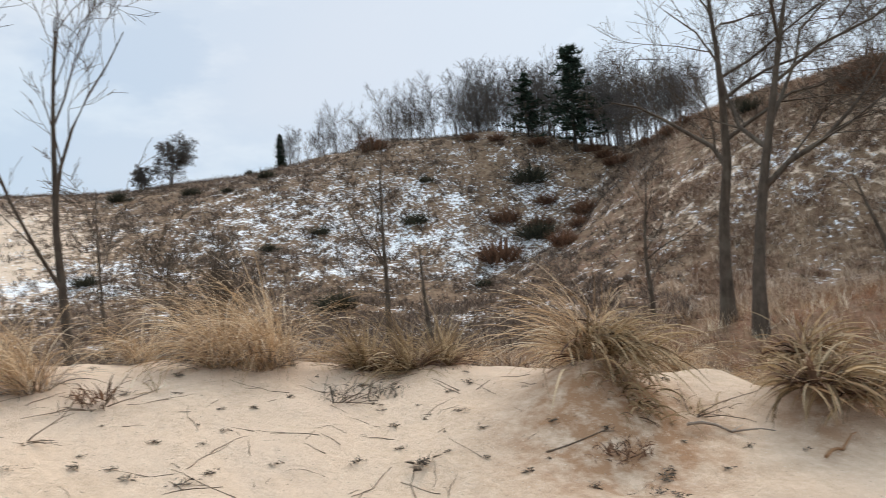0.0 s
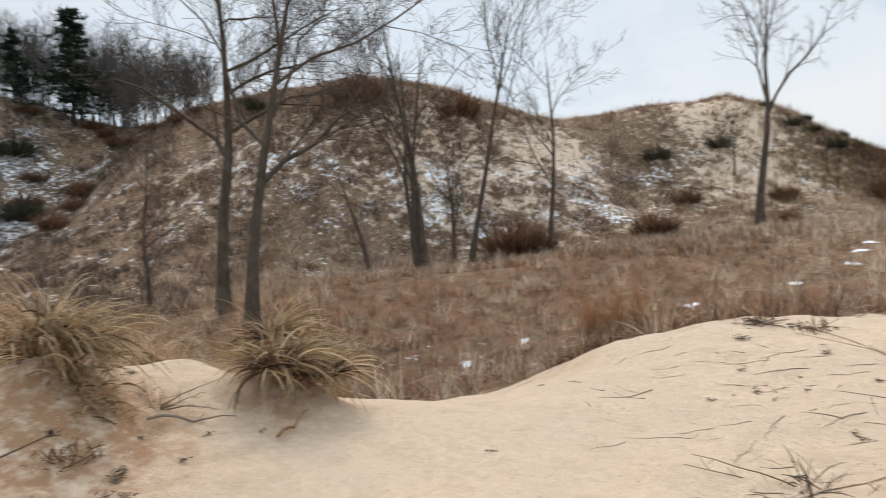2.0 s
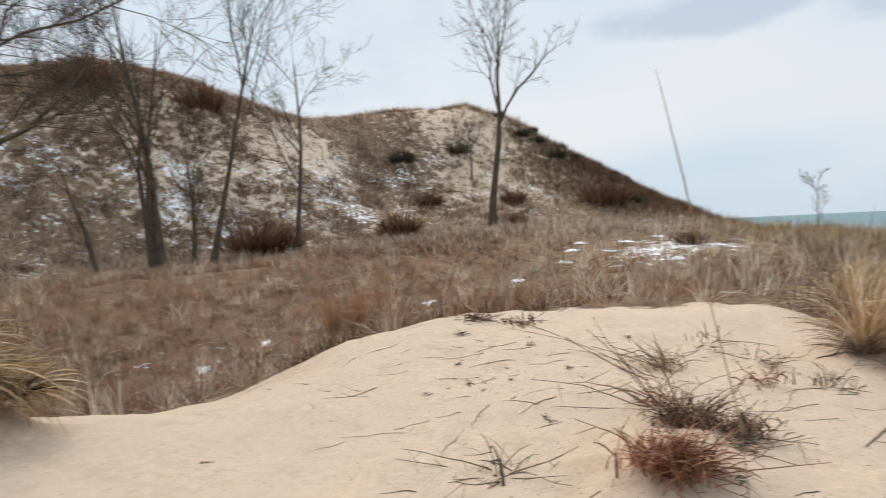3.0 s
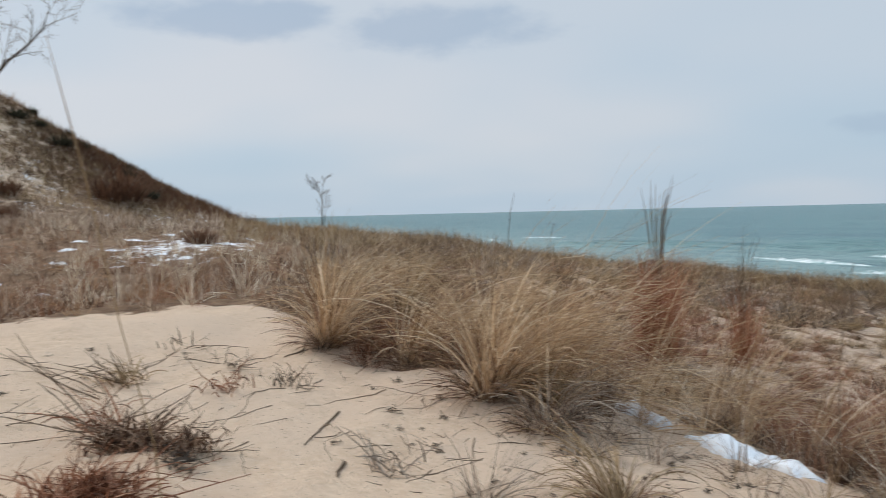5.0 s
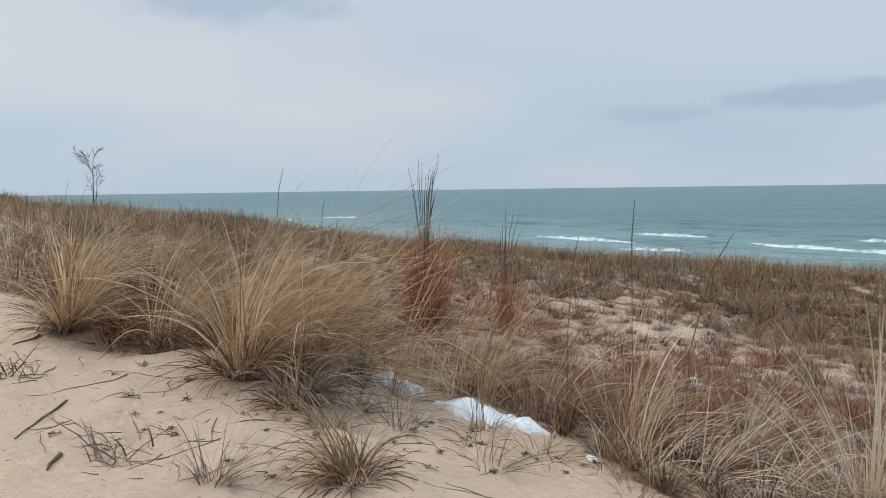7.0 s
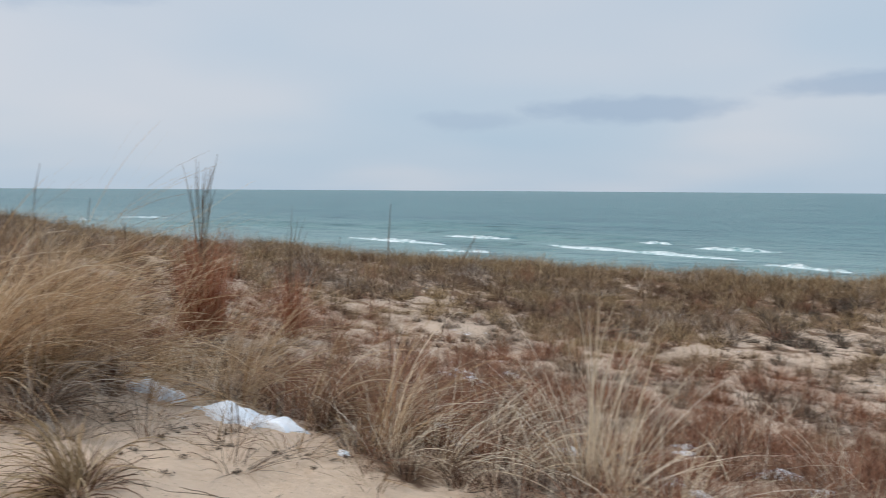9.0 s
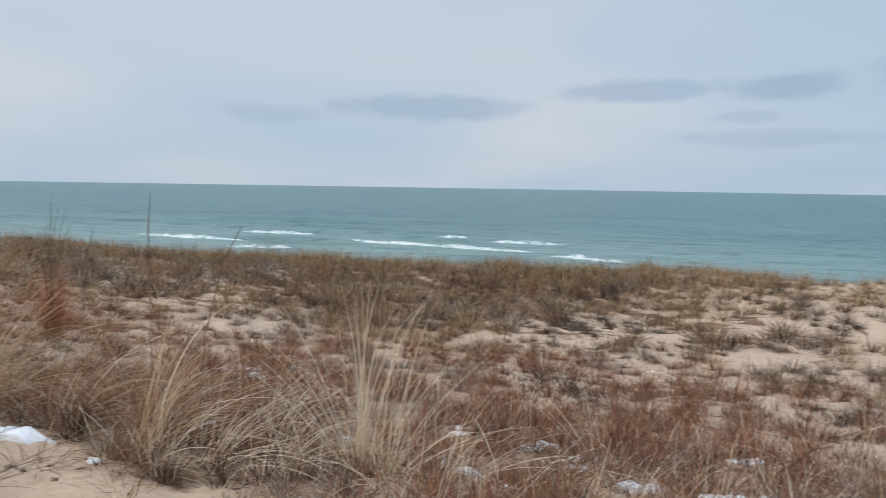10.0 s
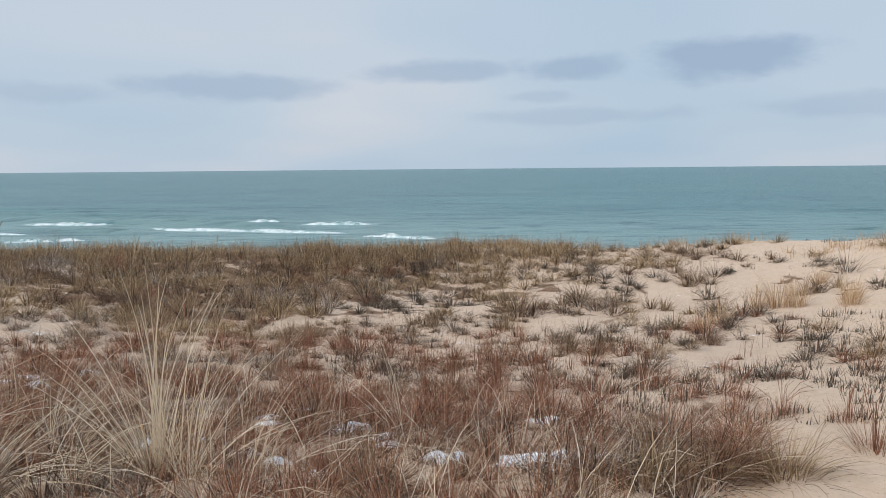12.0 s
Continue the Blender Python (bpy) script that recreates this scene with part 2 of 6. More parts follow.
NEEDLE = make_blade("pine_needles", (0.012, 0.02, 0.013), (0.022, 0.036, 0.023), (0.034, 0.052, 0.034), (0.05, 0.072, 0.048))
BARK = make_bark("grey_bark", (0.042, 0.029, 0.020), (0.140, 0.102, 0.074))
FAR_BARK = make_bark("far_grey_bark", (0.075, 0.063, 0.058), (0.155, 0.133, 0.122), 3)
PINE_BARK = make_bark("pine_bark", (0.03, 0.024, 0.02), (0.08, 0.06, 0.045))


def make_snow():
    s = Shade("old_snow", 0.6)
    n = s.noise(7, 5, 0.6)
    s.bump(n, 0.6, 0.04)
    specks = s.fit(s.noise(55, 3, 0.7), 0.72, 0.76, 0, 0.5)
    return s.color(s.mix(specks, s.mix(n, (0.80, 0.84, 0.90), (0.92, 0.94, 0.97)), (0.35, 0.28, 0.2))).m


def make_water():
    s = Shade("lake_water", 0.3)
    s.b.inputs["IOR"].default_value = 1.333
    s.b.inputs["Specular IOR Level"].default_value = 0.16
    broad = s.noise(0.012, 4, 0.6, (1, 2.4, 1))
    tone = s.ramp(broad, (0.32, (0.060, 0.145, 0.168)), (0.5, (0.080, 0.185, 0.200)), (0.7, (0.104, 0.215, 0.222)))
    shoal = s.field("shoal")
    tone = s.mix(shoal, tone, (0.23, 0.335, 0.322))
    ripples = s.math("ADD", s.math("MULTIPLY", s.noise(0.22, 4, 0.6, (1, 2.6, 1)), 1.0), s.math("MULTIPLY", s.noise(1.3, 3, 0.6, (1, 2, 1)), 0.25))
    tone = s.mix(s.fit(s.noise(0.16, 4, 0.6, (1, 3.2, 1)), 0.55, 0.68, 0, 0.75), tone, (0.018, 0.065, 0.082))
    tone = s.mix(s.fit(s.noise(0.045, 5, 0.62, (1, 4.5, 1)), 0.50, 0.66, 0, 0.5), tone, (0.030, 0.100, 0.122))
    tone = s.mix(s.fit(s.noise(0.07, 5, 0.62, (1, 5, 1)), 0.56, 0.68, 0, 0.45), tone, (0.16, 0.30, 0.31))
    s.bump(ripples, 0.9, 0.9)
    return s.color(tone).m


def make_foam():
    s = Shade("wave_foam", 0.8)
    n = s.noise(0.7, 6, 0.7, (1, 1, 1))
    return s.color(s.ramp(n, (0.36, (0.16, 0.30, 0.31)), (0.47, (0.50, 0.60, 0.61)), (0.60, (0.74, 0.79, 0.80)))).m


SNOW, WATER, FOAM = make_snow(), make_water(), make_foam()

# ---- the lie of the land: crests, troughs and feet of the dunes, as lines ----
EYE_XY = (0.6, -1.1)
DUNE_LINES = {
    "back_crest": [(-22, 97, 15.0), (0, 94.7, 14.6), (18, 86, 14.8), (28, 79, 15.9), (35, 67, 17), (42, 61, 16.8), (47, 58, 15.9), (49.5, 52, 13.5), (48, 46, 12.3)],
    "mid_crest": [(48, 46, 12.3), (45.8, 40.7, 12.6), (43.7, 35, 12.4), (42, 27.3, 11.9), (42.7, 22.5, 11.8), (45.2, 17.4, 11.25), (47.7, 13, 9.4), (49.4, 11, 8.9)],
    "saddle_back": [(48.6, 16.2, 10.95), (51.7, 14.3, 10.0), (54.8, 12.4, 9.8), (57.5, 9.5, 10.1), (60, 6, 9.8)],
    "lake_dune_crest": [(49.4, 11, 8.9), (53.4, 7, 9.8), (55.4, 4.4, 10.4), (57.6, 1.1, 10.8), (57.6, -2.9, 9.3), (57.2, -7.5, 6.1), (57.4, -12.3, 3.5), (58.5, -16.5, 0.9)],
    "gully": [(24, 36, 0.2), (28, 39.5, 1.5), (34, 43, 3.6), (38.8, 45.8, 5.4), (43, 47.5, 8.6)],
    "hill_foot": [(-24, 46, 1.5), (-8, 44, 0.6), (8, 41, 0.2), (19, 38, 0.1), (24, 30, 0.3), (29, 22, 0.8), (33, 15, 0.8), (36, 9, 0.9), (39, 0, 1.3), (43, -9, 1.2), (52, -18, 0.8)],
    "dune_face": [(46, 7, 4.2), (48.5, 1, 4.0), (49, -5, 3.2), (49.5, -11, 1.9)],
    "bench": [(16.5, 11.7, -0.2), (21.4, 9.5, 0.35), (25, 5.3, 0.6), (27.6, 1.3, 0.9), (30.6, -2.8, 1.15), (34, -9, 0.95), (32.5, -14, 0.6)],
    "trough": [(-12, 15, 0.9), (0, 15, 0.1), (6, 12.5, -0.6), (11, 8.8, -1.5), (14, 6.1, -1.6), (15.8, 4, -1.35), (16.5, 0, -0.4), (16.5, -4, 0.1)],
    "sand_lip": [(-7, 5.6, 1.55), (-2.5, 6.6, 1.28), (0.6, 6.7, 1.0), (3, 6.4, 0.73), (4.4, 5.7, 0.62), (5.8, 4.3, 0.45), (6.5, 3.7, 0.0), (8.1, 3.6, -0.5), (8.7, 2.4, -0.32), (9, 1.1, 0.16), (9.6, -0.3, 0.34), (9.7, -2, 0.33), (9.3, -3.6, 0.28)],
    "sand_floor": [(0.4, 4.2, 0.42), (2.5, 3.7, 0.11), (4, 2.4, 0.03), (4.8, 1.2, -0.1), (4.9, -0.5, -0.08), (4.5, -1.9, 0.02), (4, -3.4, -0.1), (3.2, -5.2, -0.38), (2, -6.3, -0.7), (0.4, -6.8, -0.88), (-1.8, -6.2, -0.65)],
    "stand": [(-4, 3, 0.75), (-4, -1.5, 0.2), (0.6, -1.1, 0.02), (1.6, 0.8, 0.1)],
    "shoulder": [(7.5, -3.6, 0.05), (5.0, -5.1, -0.3), (4.8, -6.5, -0.6), (6.8, -7.5, -0.45), (9.5, -6.5, 0.1), (13.5, -9.5, 0.15), (20, -13, 0.15)],
    "lake_slope": [(9, -12, -1.1), (6, -12.8, -1.4), (0.4, -14, -1.72), (-5.5, -12.6, -1.4), (-8.3, -20, -1.75), (0, -22, -2.1), (8, -21, -1.85)],
    "bank_edge": [(33, -19, -0.4), (24, -22, -1.2), (18, -26, -1.75), (12, -29.5, -1.95), (6, -31.5, -2.1), (-2.5, -32, -2.25), (-9.9, -30.3, -2.05), (-15, -28, -1.65), (-26, -24, -1.0)],
    "bank_foot": [(62, -27, -5.5), (42, -30, -6.0), (28, -35, -7), (8, -41, -7.4), (-8, -41, -7.4), (-24, -36, -7.2), (-48, -28, -6.5)],
    "shore": [(90, -38, -8.4), (40, -55, -8.5), (0, -63, -8.7), (-40, -55, -8.7), (-80, -42, -8.6)],
    "hinterland": [(-30, 0, 2.2), (-26, 22, 2.6), (-40, 50, 6), (-50, 90, 13), (0, 118, 13), (60, 80, 12.5), (68, 45, 10), (72, 12, 7), (76, -8, 2)],
}


def dune_samples(step):
    got = []
    for line in DUNE_LINES.values():
        for a, b in zip(line, line[1:]):
            a, b = np.array(a, float), np.array(b, float)
            near = min(np.hypot(*(a[:2] - EYE_XY)), np.hypot(*(b[:2] - EYE_XY)))
            n = max(1, int(np.hypot(*(b[:2] - a[:2])) / (step + 0.06 * near)))
            got += [a + (b - a) * k / n for k in range(n)]
        got.append(np.array(line[-1], float))
    keep = []
    for p in got:
        if all(np.hypot(*(p[:2] - q[:2])) > 0.5 for q in keep):
            keep.append(p)
    return np.array(keep)


KNOTS = dune_samples(1.2)
_d = np.hypot(KNOTS[:, None, 0] - KNOTS[None, :, 0], KNOTS[:, None, 1] - KNOTS[None, :, 1])
_n = len(KNOTS)
_A = np.zeros((_n + 3, _n + 3))
_A[:_n, :_n] = -_d - np.eye(_n) * 0.02
_A[:_n, _n] = _A[_n, :_n] = 1
_A[:_n, _n + 1:] = KNOTS[:, :2]
_A[_n + 1:, :_n] = KNOTS[:, :2].T
COEF = np.linalg.solve(_A, np.concatenate([KNOTS[:, 2], [0, 0, 0]]))


def wave_noise(x, y, scale, seed):
    """Smooth value noise on a lattice of that size, about -1 to 1."""
    x, y = x / scale + 17.3 * seed, y / scale - 9.1 * seed
    i, j = np.floor(x), np.floor(y)
    u, v = x - i, y - j
    u, v = u * u * (3 - 2 * u), v * v * (3 - 2 * v)

    def cell(a, b):
        h = np.sin(a * 127.1 + b * 311.7 + seed * 74.7) * 43758.5453
        return 2 * (h - np.floor(h)) - 1
    return (cell(i, j) * (1 - u) + cell(i + 1, j) * u) * (1 - v) + (cell(i, j + 1) * (1 - u) + cell(i + 1, j + 1) * u) * v


def land_base(x, y):
    x, y = np.asarray(x, float), np.asarray(y, float)
    z = COEF[_n] + COEF[_n + 1] * x + COEF[_n + 2] * y
    for c, (kx, ky, _) in zip(COEF[:_n], KNOTS):
        z = z - c * np.sqrt((x - kx) ** 2 + (y - ky) ** 2)
    return z


def land(x, y):
    """The height of the ground."""
    x, y = np.asarray(x, float), np.asarray(y, float)
    r = np.hypot(x - EYE_XY[0], y - EYE_XY[1])
    far = np.clip((r - 140) / 200, 0, 1)
    xs, ys = EYE_XY[0] + (x - EYE_XY[0]) * np.minimum(1, 150 / np.maximum(r, 1e-6)), EYE_XY[1] + (y - EYE_XY[1]) * np.minimum(1, 150 / np.maximum(r, 1e-6))
    z = land_base(xs, ys) * (1 - far) + far * np.where(y < -10 - 0.1 * x, -12, 9)
    rough = np.clip((r - 9) / 25, 0, 1)
    z = z + rough * (0.22 * wave_noise(x, y, 4.5, 1) + 0.12 * wave_noise(x, y, 1.7, 2))
    near = np.clip(1 - (r - 20) / 20, 0, 1)
    z = z + near * (0.045 * wave_noise(x, y, 0.9, 3) + 0.028 * wave_noise(x, y, 0.33, 4) + 0.010 * wave_noise(x, y, 0.12, 5))
    for cx, cy, h, w in ((4.3, 4.25, 0.26, 0.5), (3.9, 3.75, 0.1, 0.45), (5.55, 3.15, 0.26, 0.42), (6.2, -4.6, 0.12, 0.6), (7.9, -4.0, 0.1, 0.5), (4.9, -1.5, 0.1, 0.4), (5.2, -4.9, 0.08, 0.4), (2.2, 6.8, 0.1, 0.7), (8.4, 2.9, -0.05, 0.8)):
        z = z + h * np.exp(-((x - cx) ** 2 + (y - cy) ** 2) / w ** 2)
    return z


# ---- mesh helpers ----
RNG = np.random.default_rng(7)


def quads_mesh(name, verts, quads, material, smooth=True):
    """A mesh from arrays of corners and of four-cornered faces."""
    me = bpy.data.meshes.new(name)
    verts, quads = np.ascontiguousarray(verts, np.float32), np.ascontiguousarray(quads, np.int32)
    me.vertices.add(len(verts))
    me.vertices.foreach_set("co", verts.ravel())
    me.loops.add(quads.size)
    me.loops.foreach_set("vertex_index", quads.ravel())
    me.polygons.add(len(quads))
    me.polygons.foreach_set("loop_start", np.arange(0, quads.size, 4, dtype=np.int32))
    me.materials.append(material)
    me.update(calc_edges=True)
    if smooth:
        me.polygons.foreach_set("use_smooth", np.ones(len(quads), bool))
    return me


def part(name, me, parent, label=""):
    ob = new(name, me)
    ob.parent = parent
    return tagged(ob, label)


def thing(name, at, label, category, group="", kind="", turn=0.0):
    ob = new(name)
    ob.empty_display_size = 0.2
    ob.matrix_basis = pose(*at, 0, 0, turn)
    return tagged(ob, label, category, group, kind)


def blades(base, az, length, lean, bend, width, segs=4, kink=0.0, rng=None, late=1.4):
    """Blades of grass: arching, tapering strips. All arguments are arrays with one value a blade. Returns corners and faces."""
    n = len(az)
    s = np.linspace(0, 1, segs + 1)
    th = lean[:, None] + bend[:, None] * s[None] ** late
    ds = length[:, None] / segs
    mid = (th[:, 1:] + th[:, :-1]) / 2
    out = np.concatenate([np.zeros((n, 1)), np.cumsum(np.sin(mid) * ds, 1)], 1)
    up = np.concatenate([np.zeros((n, 1)), np.cumsum(np.cos(mid) * ds, 1)], 1)
    side = kink * (rng or RNG).normal(size=(n, 1)) * s[None] ** 2 * length[:, None]
    ca, sa = np.cos(az)[:, None], np.sin(az)[:, None]
    x = base[:, 0:1] + out * ca - side * sa
    y = base[:, 1:2] + out * sa + side * ca
    z = base[:, 2:3] + up
    turn = (rng or RNG).uniform(0, math.pi, n)[:, None]
    w = width[:, None] * np.array([max(0.22, 1 - 0.8 * q ** 2) for q in s])[None] / 2
    wx, wy, wz = np.cos(turn) * w * -sa + np.sin(turn) * w * ca * 0.4, np.cos(turn) * w * ca + np.sin(turn) * w * sa * 0.4, np.sin(turn) * w * 0.8
    a = np.stack([x - wx, y - wy, z - wz], -1)
    b = np.stack([x + wx, y + wy, z + wz], -1)
    v = np.stack([a, b], 2).reshape(n, -1, 3)
    k = np.arange(segs)
    f = np.stack([2 * k, 2 * k + 1, 2 * k + 3, 2 * k + 2], -1)
    faces = (f[None] + (np.arange(n) * 2 * (segs + 1))[:, None, None]).reshape(-1, 4)
    return v.reshape(-1, 3), faces


def join(chunks):
    vs, fs, k = [], [], 0
    for v, f in chunks:
        vs.append(v)
        fs.append(f + k)
        k += len(v)
    return np.concatenate(vs), np.concatenate(fs)


def tube(points, radii, sides):
    """A limb along points, closed to a tip at its end."""
    p, r = np.asarray(points, float), np.asarray(radii, float)
    d = np.gradient(p, axis=0)
    d /= np.linalg.norm(d, axis=1)[:, None] + 1e-9
    ref = np.where(np.abs(d[:, 2:3]) > 0.9, np.array([[1.0, 0, 0]]), np.array([[0, 0, 1.0]]))
    u = np.cross(d, ref)
    u /= np.linalg.norm(u, axis=1)[:, None] + 1e-9
    w = np.cross(d, u)
    a = np.arange(sides) * 2 * math.pi / sides
    v = p[:, None] + r[:, None, None] * (np.cos(a)[None, :, None] * u[:, None] + np.sin(a)[None, :, None] * w[:, None])
    k, j = np.meshgrid(np.arange(len(p) - 1), np.arange(sides), indexing="ij")
    f = np.stack([k * sides + j, k * sides + (j + 1) % sides, (k + 1) * sides + (j + 1) % sides, (k + 1) * sides + j], -1).reshape(-1, 4)
    return v.reshape(-1, 3), f


WIND = math.atan2(-0.25, -0.9)

# ---- ground, lake, breakers ----
def smooth(a, b, v):
    t = np.clip((v - a) / (b - a), 0, 1)
    return t * t * (3 - 2 * t)


def bump_at(x, y, cx, cy, rx, ry, turn=0.0):
    c, s = math.cos(radians(turn)), math.sin(radians(turn))
    dx, dy = x - cx, y - cy
    return np.exp(-((dx * c + dy * s) / rx) ** 2 - ((dy * c - dx * s) / ry) ** 2)


def bearing_of(x, y):
    """Bearing round from 0 to 360 degrees, and distance, from where one stands."""
    return np.degrees(np.arctan2(x - EYE_XY[0], y - EYE_XY[1])) % 360, np.hypot(x - EYE_XY[0], y - EYE_XY[1])


def open_sand(x, y):
    """On the field above the lake: 0 where grass stands close, 1 where the sand lies bare."""
    az, r = bearing_of(x, y)
    rows = [(5.8, [110, 150, 194, 202, 207], [0.12, 0.22, 0.22, 0.55, 0.88]),
            (9.0, [110, 135, 150, 165, 178, 190, 198, 208], [0.22, 0.36, 0.36, 0.30, 0.34, 0.55, 0.78, 0.9]),
            (14.0, [110, 140, 150, 165, 176, 186, 200, 212], [0.30, 0.46, 0.46, 0.42, 0.5, 0.64, 0.76, 0.86]),
            (20.0, [110, 140, 150, 165, 176, 183, 200, 212], [0.26, 0.34, 0.36, 0.2, 0.3, 0.7, 0.8, 0.9]),
            (25.5, [110, 178, 186, 200, 208], [0.1, 0.1, 0.3, 0.6, 0.9])]
    out = np.interp(az, rows[0][1], rows[0][2])
    for (r0, _, _), (r1, a, v) in zip(rows, rows[1:]):
        out = out + (np.interp(az, a, v) - out) * smooth(r0, r1, r)
    return out


def sward(x, y):
    """Where grass grows on that field: clumps and patches with clear sand between."""
    n = 0.55 * wave_noise(x, y, 0.5, 21) + 0.35 * wave_noise(x, y, 1.3, 19) + 0.35 * wave_noise(x, y, 0.26, 24)
    th = 0.62 * (2 * open_sand(x, y) - 1)
    return smooth(th - 0.15, th + 0.15, n)


def cover_fields(x, y):
    """How much of the ground is grown over, reddish, under snow, littered, wet."""
    r = np.hypot(x - EYE_XY[0], y - EYE_XY[1])
    az = np.degrees(np.arctan2(x - EYE_XY[0], y - EYE_XY[1]))
    lake = smooth(112, 135, az) + smooth(-120, -150, az)
    lip = np.interp(az, [-180, -20, 0, 30, 42, 52, 60, 75, 95, 108, 120], [9, 8, 8.2, 8.2, 8.0, 7.4, 8.8, 8.6, 9.6, 9.0, 6.5])
    inland = smooth(lip - 0.2, lip + 0.7, r)
    az2 = np.where(az < 0, az + 360, az)
    edge = np.interp(az2, [110, 125, 140, 150, 160, 215], [6.6, 6.4, 5.5, 4.8, 4.0, 3.8])
    cover = inland * 0.95 * (1 - lake) + lake * smooth(-0.35, 0.45, r - edge) * (0.5 + 0.35 * smooth(15, 19, r)) * sward(x, y)
    sandy = np.maximum.reduce([bump_at(x, y, 56, 1, 7, 6), 0.5 * bump_at(x, y, 54, -5, 5, 4), 0.85 * bump_at(x, y, 49, -1, 6, 5), 1.1 * bump_at(x, y, -6, 62, 14, 20), 0.8 * bump_at(x, y, 46, 10.5, 3, 2.5), 0.8 * bump_at(x, y, -10, -27, 6, 4)])
    cover = np.clip(cover - 0.75 * sandy, 0, 1)
    red = np.maximum.reduce([bump_at(x, y, 17, 6, 8, 9), 0.8 * bump_at(x, y, 23, 4, 7, 6), 0.7 * bump_at(x, y, 55.5, -10.5, 5, 5), 0.5 * lake * smooth(6, 14, r), 0.6 * bump_at(x, y, 33, 33, 10, 9)])
    snow = np.maximum.reduce([0.60 * bump_at(x, y, 24, 53, 26, 17, -35), 0.36 * smooth(20, 34, r) * (1 - lake), 0.56 * bump_at(x, y, 17, 31, 13, 8), 0.66 * bump_at(x, y, 31, 45, 10, 9), 0.64 * bump_at(x, y, 3, 52, 14, 7), 0.62 * bump_at(x, y, 40, 50, 6, 9),
                              0.50 * bump_at(x, y, 38, 16, 8, 9), 0.54 * bump_at(x, y, 42, 8, 6, 7), 0.50 * bump_at(x, y, 36, 25, 7, 8), 0.74 * bump_at(x, y, 23, -6, 4.5, 2.6, -20), 0.5 * bump_at(x, y, 46, -5, 2.5, 3),
                              0.30 * bump_at(x, y, 15, 5, 4, 4), 0.33 * bump_at(x, y, 2, -7.5, 5, 1.6), 0.2 * lake])
    streak = np.maximum.reduce([bump_at(x, y, 28, 41.5, 5, 0.5, 28), bump_at(x, y, 38, 43, 3.6, 0.5, 35), bump_at(x, y, 27, 46, 5, 0.6, -30), 0.9 * bump_at(x, y, 36, 12.5, 0.7, 5, -30)])
    snow = np.maximum(snow, 0.85 * streak) * (1 - 0.9 * (r < 8))
    snow = snow * (1 - 0.6 * smooth(5, 9, land(x, y)) * (x > 38) * (y < 36))
    litter = 0.35 + 0.65 * lake * smooth(4, 6, r) + 0.65 * bump_at(x, y, 5.5, -2, 4, 3.5) + 0.4 * bump_at(x, y, 1.5, 5, 2.5, 2.5)
    wet = smooth(-7.6, -8.1, land(x, y)) * (r > 30)
    earth = np.maximum.reduce([1.6 * bump_at(x, y, 3.95, 3.65, 1.0, 0.75, 40), 0.9 * bump_at(x, y, 5.3, 3.0, 0.7, 0.4, 40), 0.6 * bump_at(x, y, 3.6, 5.9, 0.6, 0.35), 0.5 * bump_at(x, y, 5.0, -1.5, 0.6, 0.5), 0.5 * bump_at(x, y, 8.6, 1.8, 0.9, 0.5)])
    mid_slope = bump_at(x, y, 40, 14, 9, 14)
    cover = cover * (1 - 0.5 * np.maximum(mid_slope, 0.85 * bump_at(x, y, 35, 28, 8, 10)))
    return dict(dull=0.42 * lake * smooth(4, 7, r) * (1 - smooth(200, 214, az2) * 0.6), earth=earth, density=cover, cover=cover * (1 - 0.25 * lake), red=red, snow=snow, litter=litter, wet=wet)


def make_land():
    rings = np.concatenate([[0.0, 0.25, 0.6, 1.0, 1.5], np.geomspace(1.9, 130, 230), np.geomspace(140, 3200, 14)])
    na = 640
    a = np.linspace(0, 2 * math.pi, na, endpoint=False)
    r, a = np.meshgrid(rings, a, indexing="ij")
    x, y = EYE_XY[0] + r * np.sin(a), EYE_XY[1] + r * np.cos(a)
    z = land(x, y)
    i, j = np.meshgrid(np.arange(len(rings) - 1), np.arange(na), indexing="ij")
    f = np.stack([i * na + j, (i + 1) * na + j, (i + 1) * na + (j + 1) % na, i * na + (j + 1) % na], -1).reshape(-1, 4)[:, ::-1]
    me = quads_mesh("ground", np.stack([x, y, z], -1).reshape(-1, 3), f, GROUND)
    for key, v in cover_fields(x.ravel(), y.ravel()).items():
        at = me.attributes.new(key, "FLOAT", "POINT")
        at.data.foreach_set("value", np.ascontiguousarray(v, np.float32))
    return tagged(new("ground", me), "pale sand dunes with brown grass and thin patchy snow", "ground", kind="structure")


LAKE_Z = -8.2
SHORE_N = np.array([-0.2, -0.98])      # the way out onto the lake


def swell(x, y):
    s = -(x * SHORE_N[0] + y * SHORE_N[1])
    t = x * SHORE_N[1] - y * SHORE_N[0]
    d = -s
    near = np.exp(-((d - 110) / 70) ** 2)
    ph = d / 17 + 0.9 * wave_noise(t, d, 60, 8)
    crest = np.maximum(0, np.sin(2 * math.pi * ph)) ** 3
    gap = smooth(-0.2, 0.5, wave_noise(t, d * 2.5, 45, 9))
    return near * crest * gap * 0.75 + 0.12 * wave_noise(t, d * 2.2, 14, 10) * np.exp(-(d / 300) ** 2)


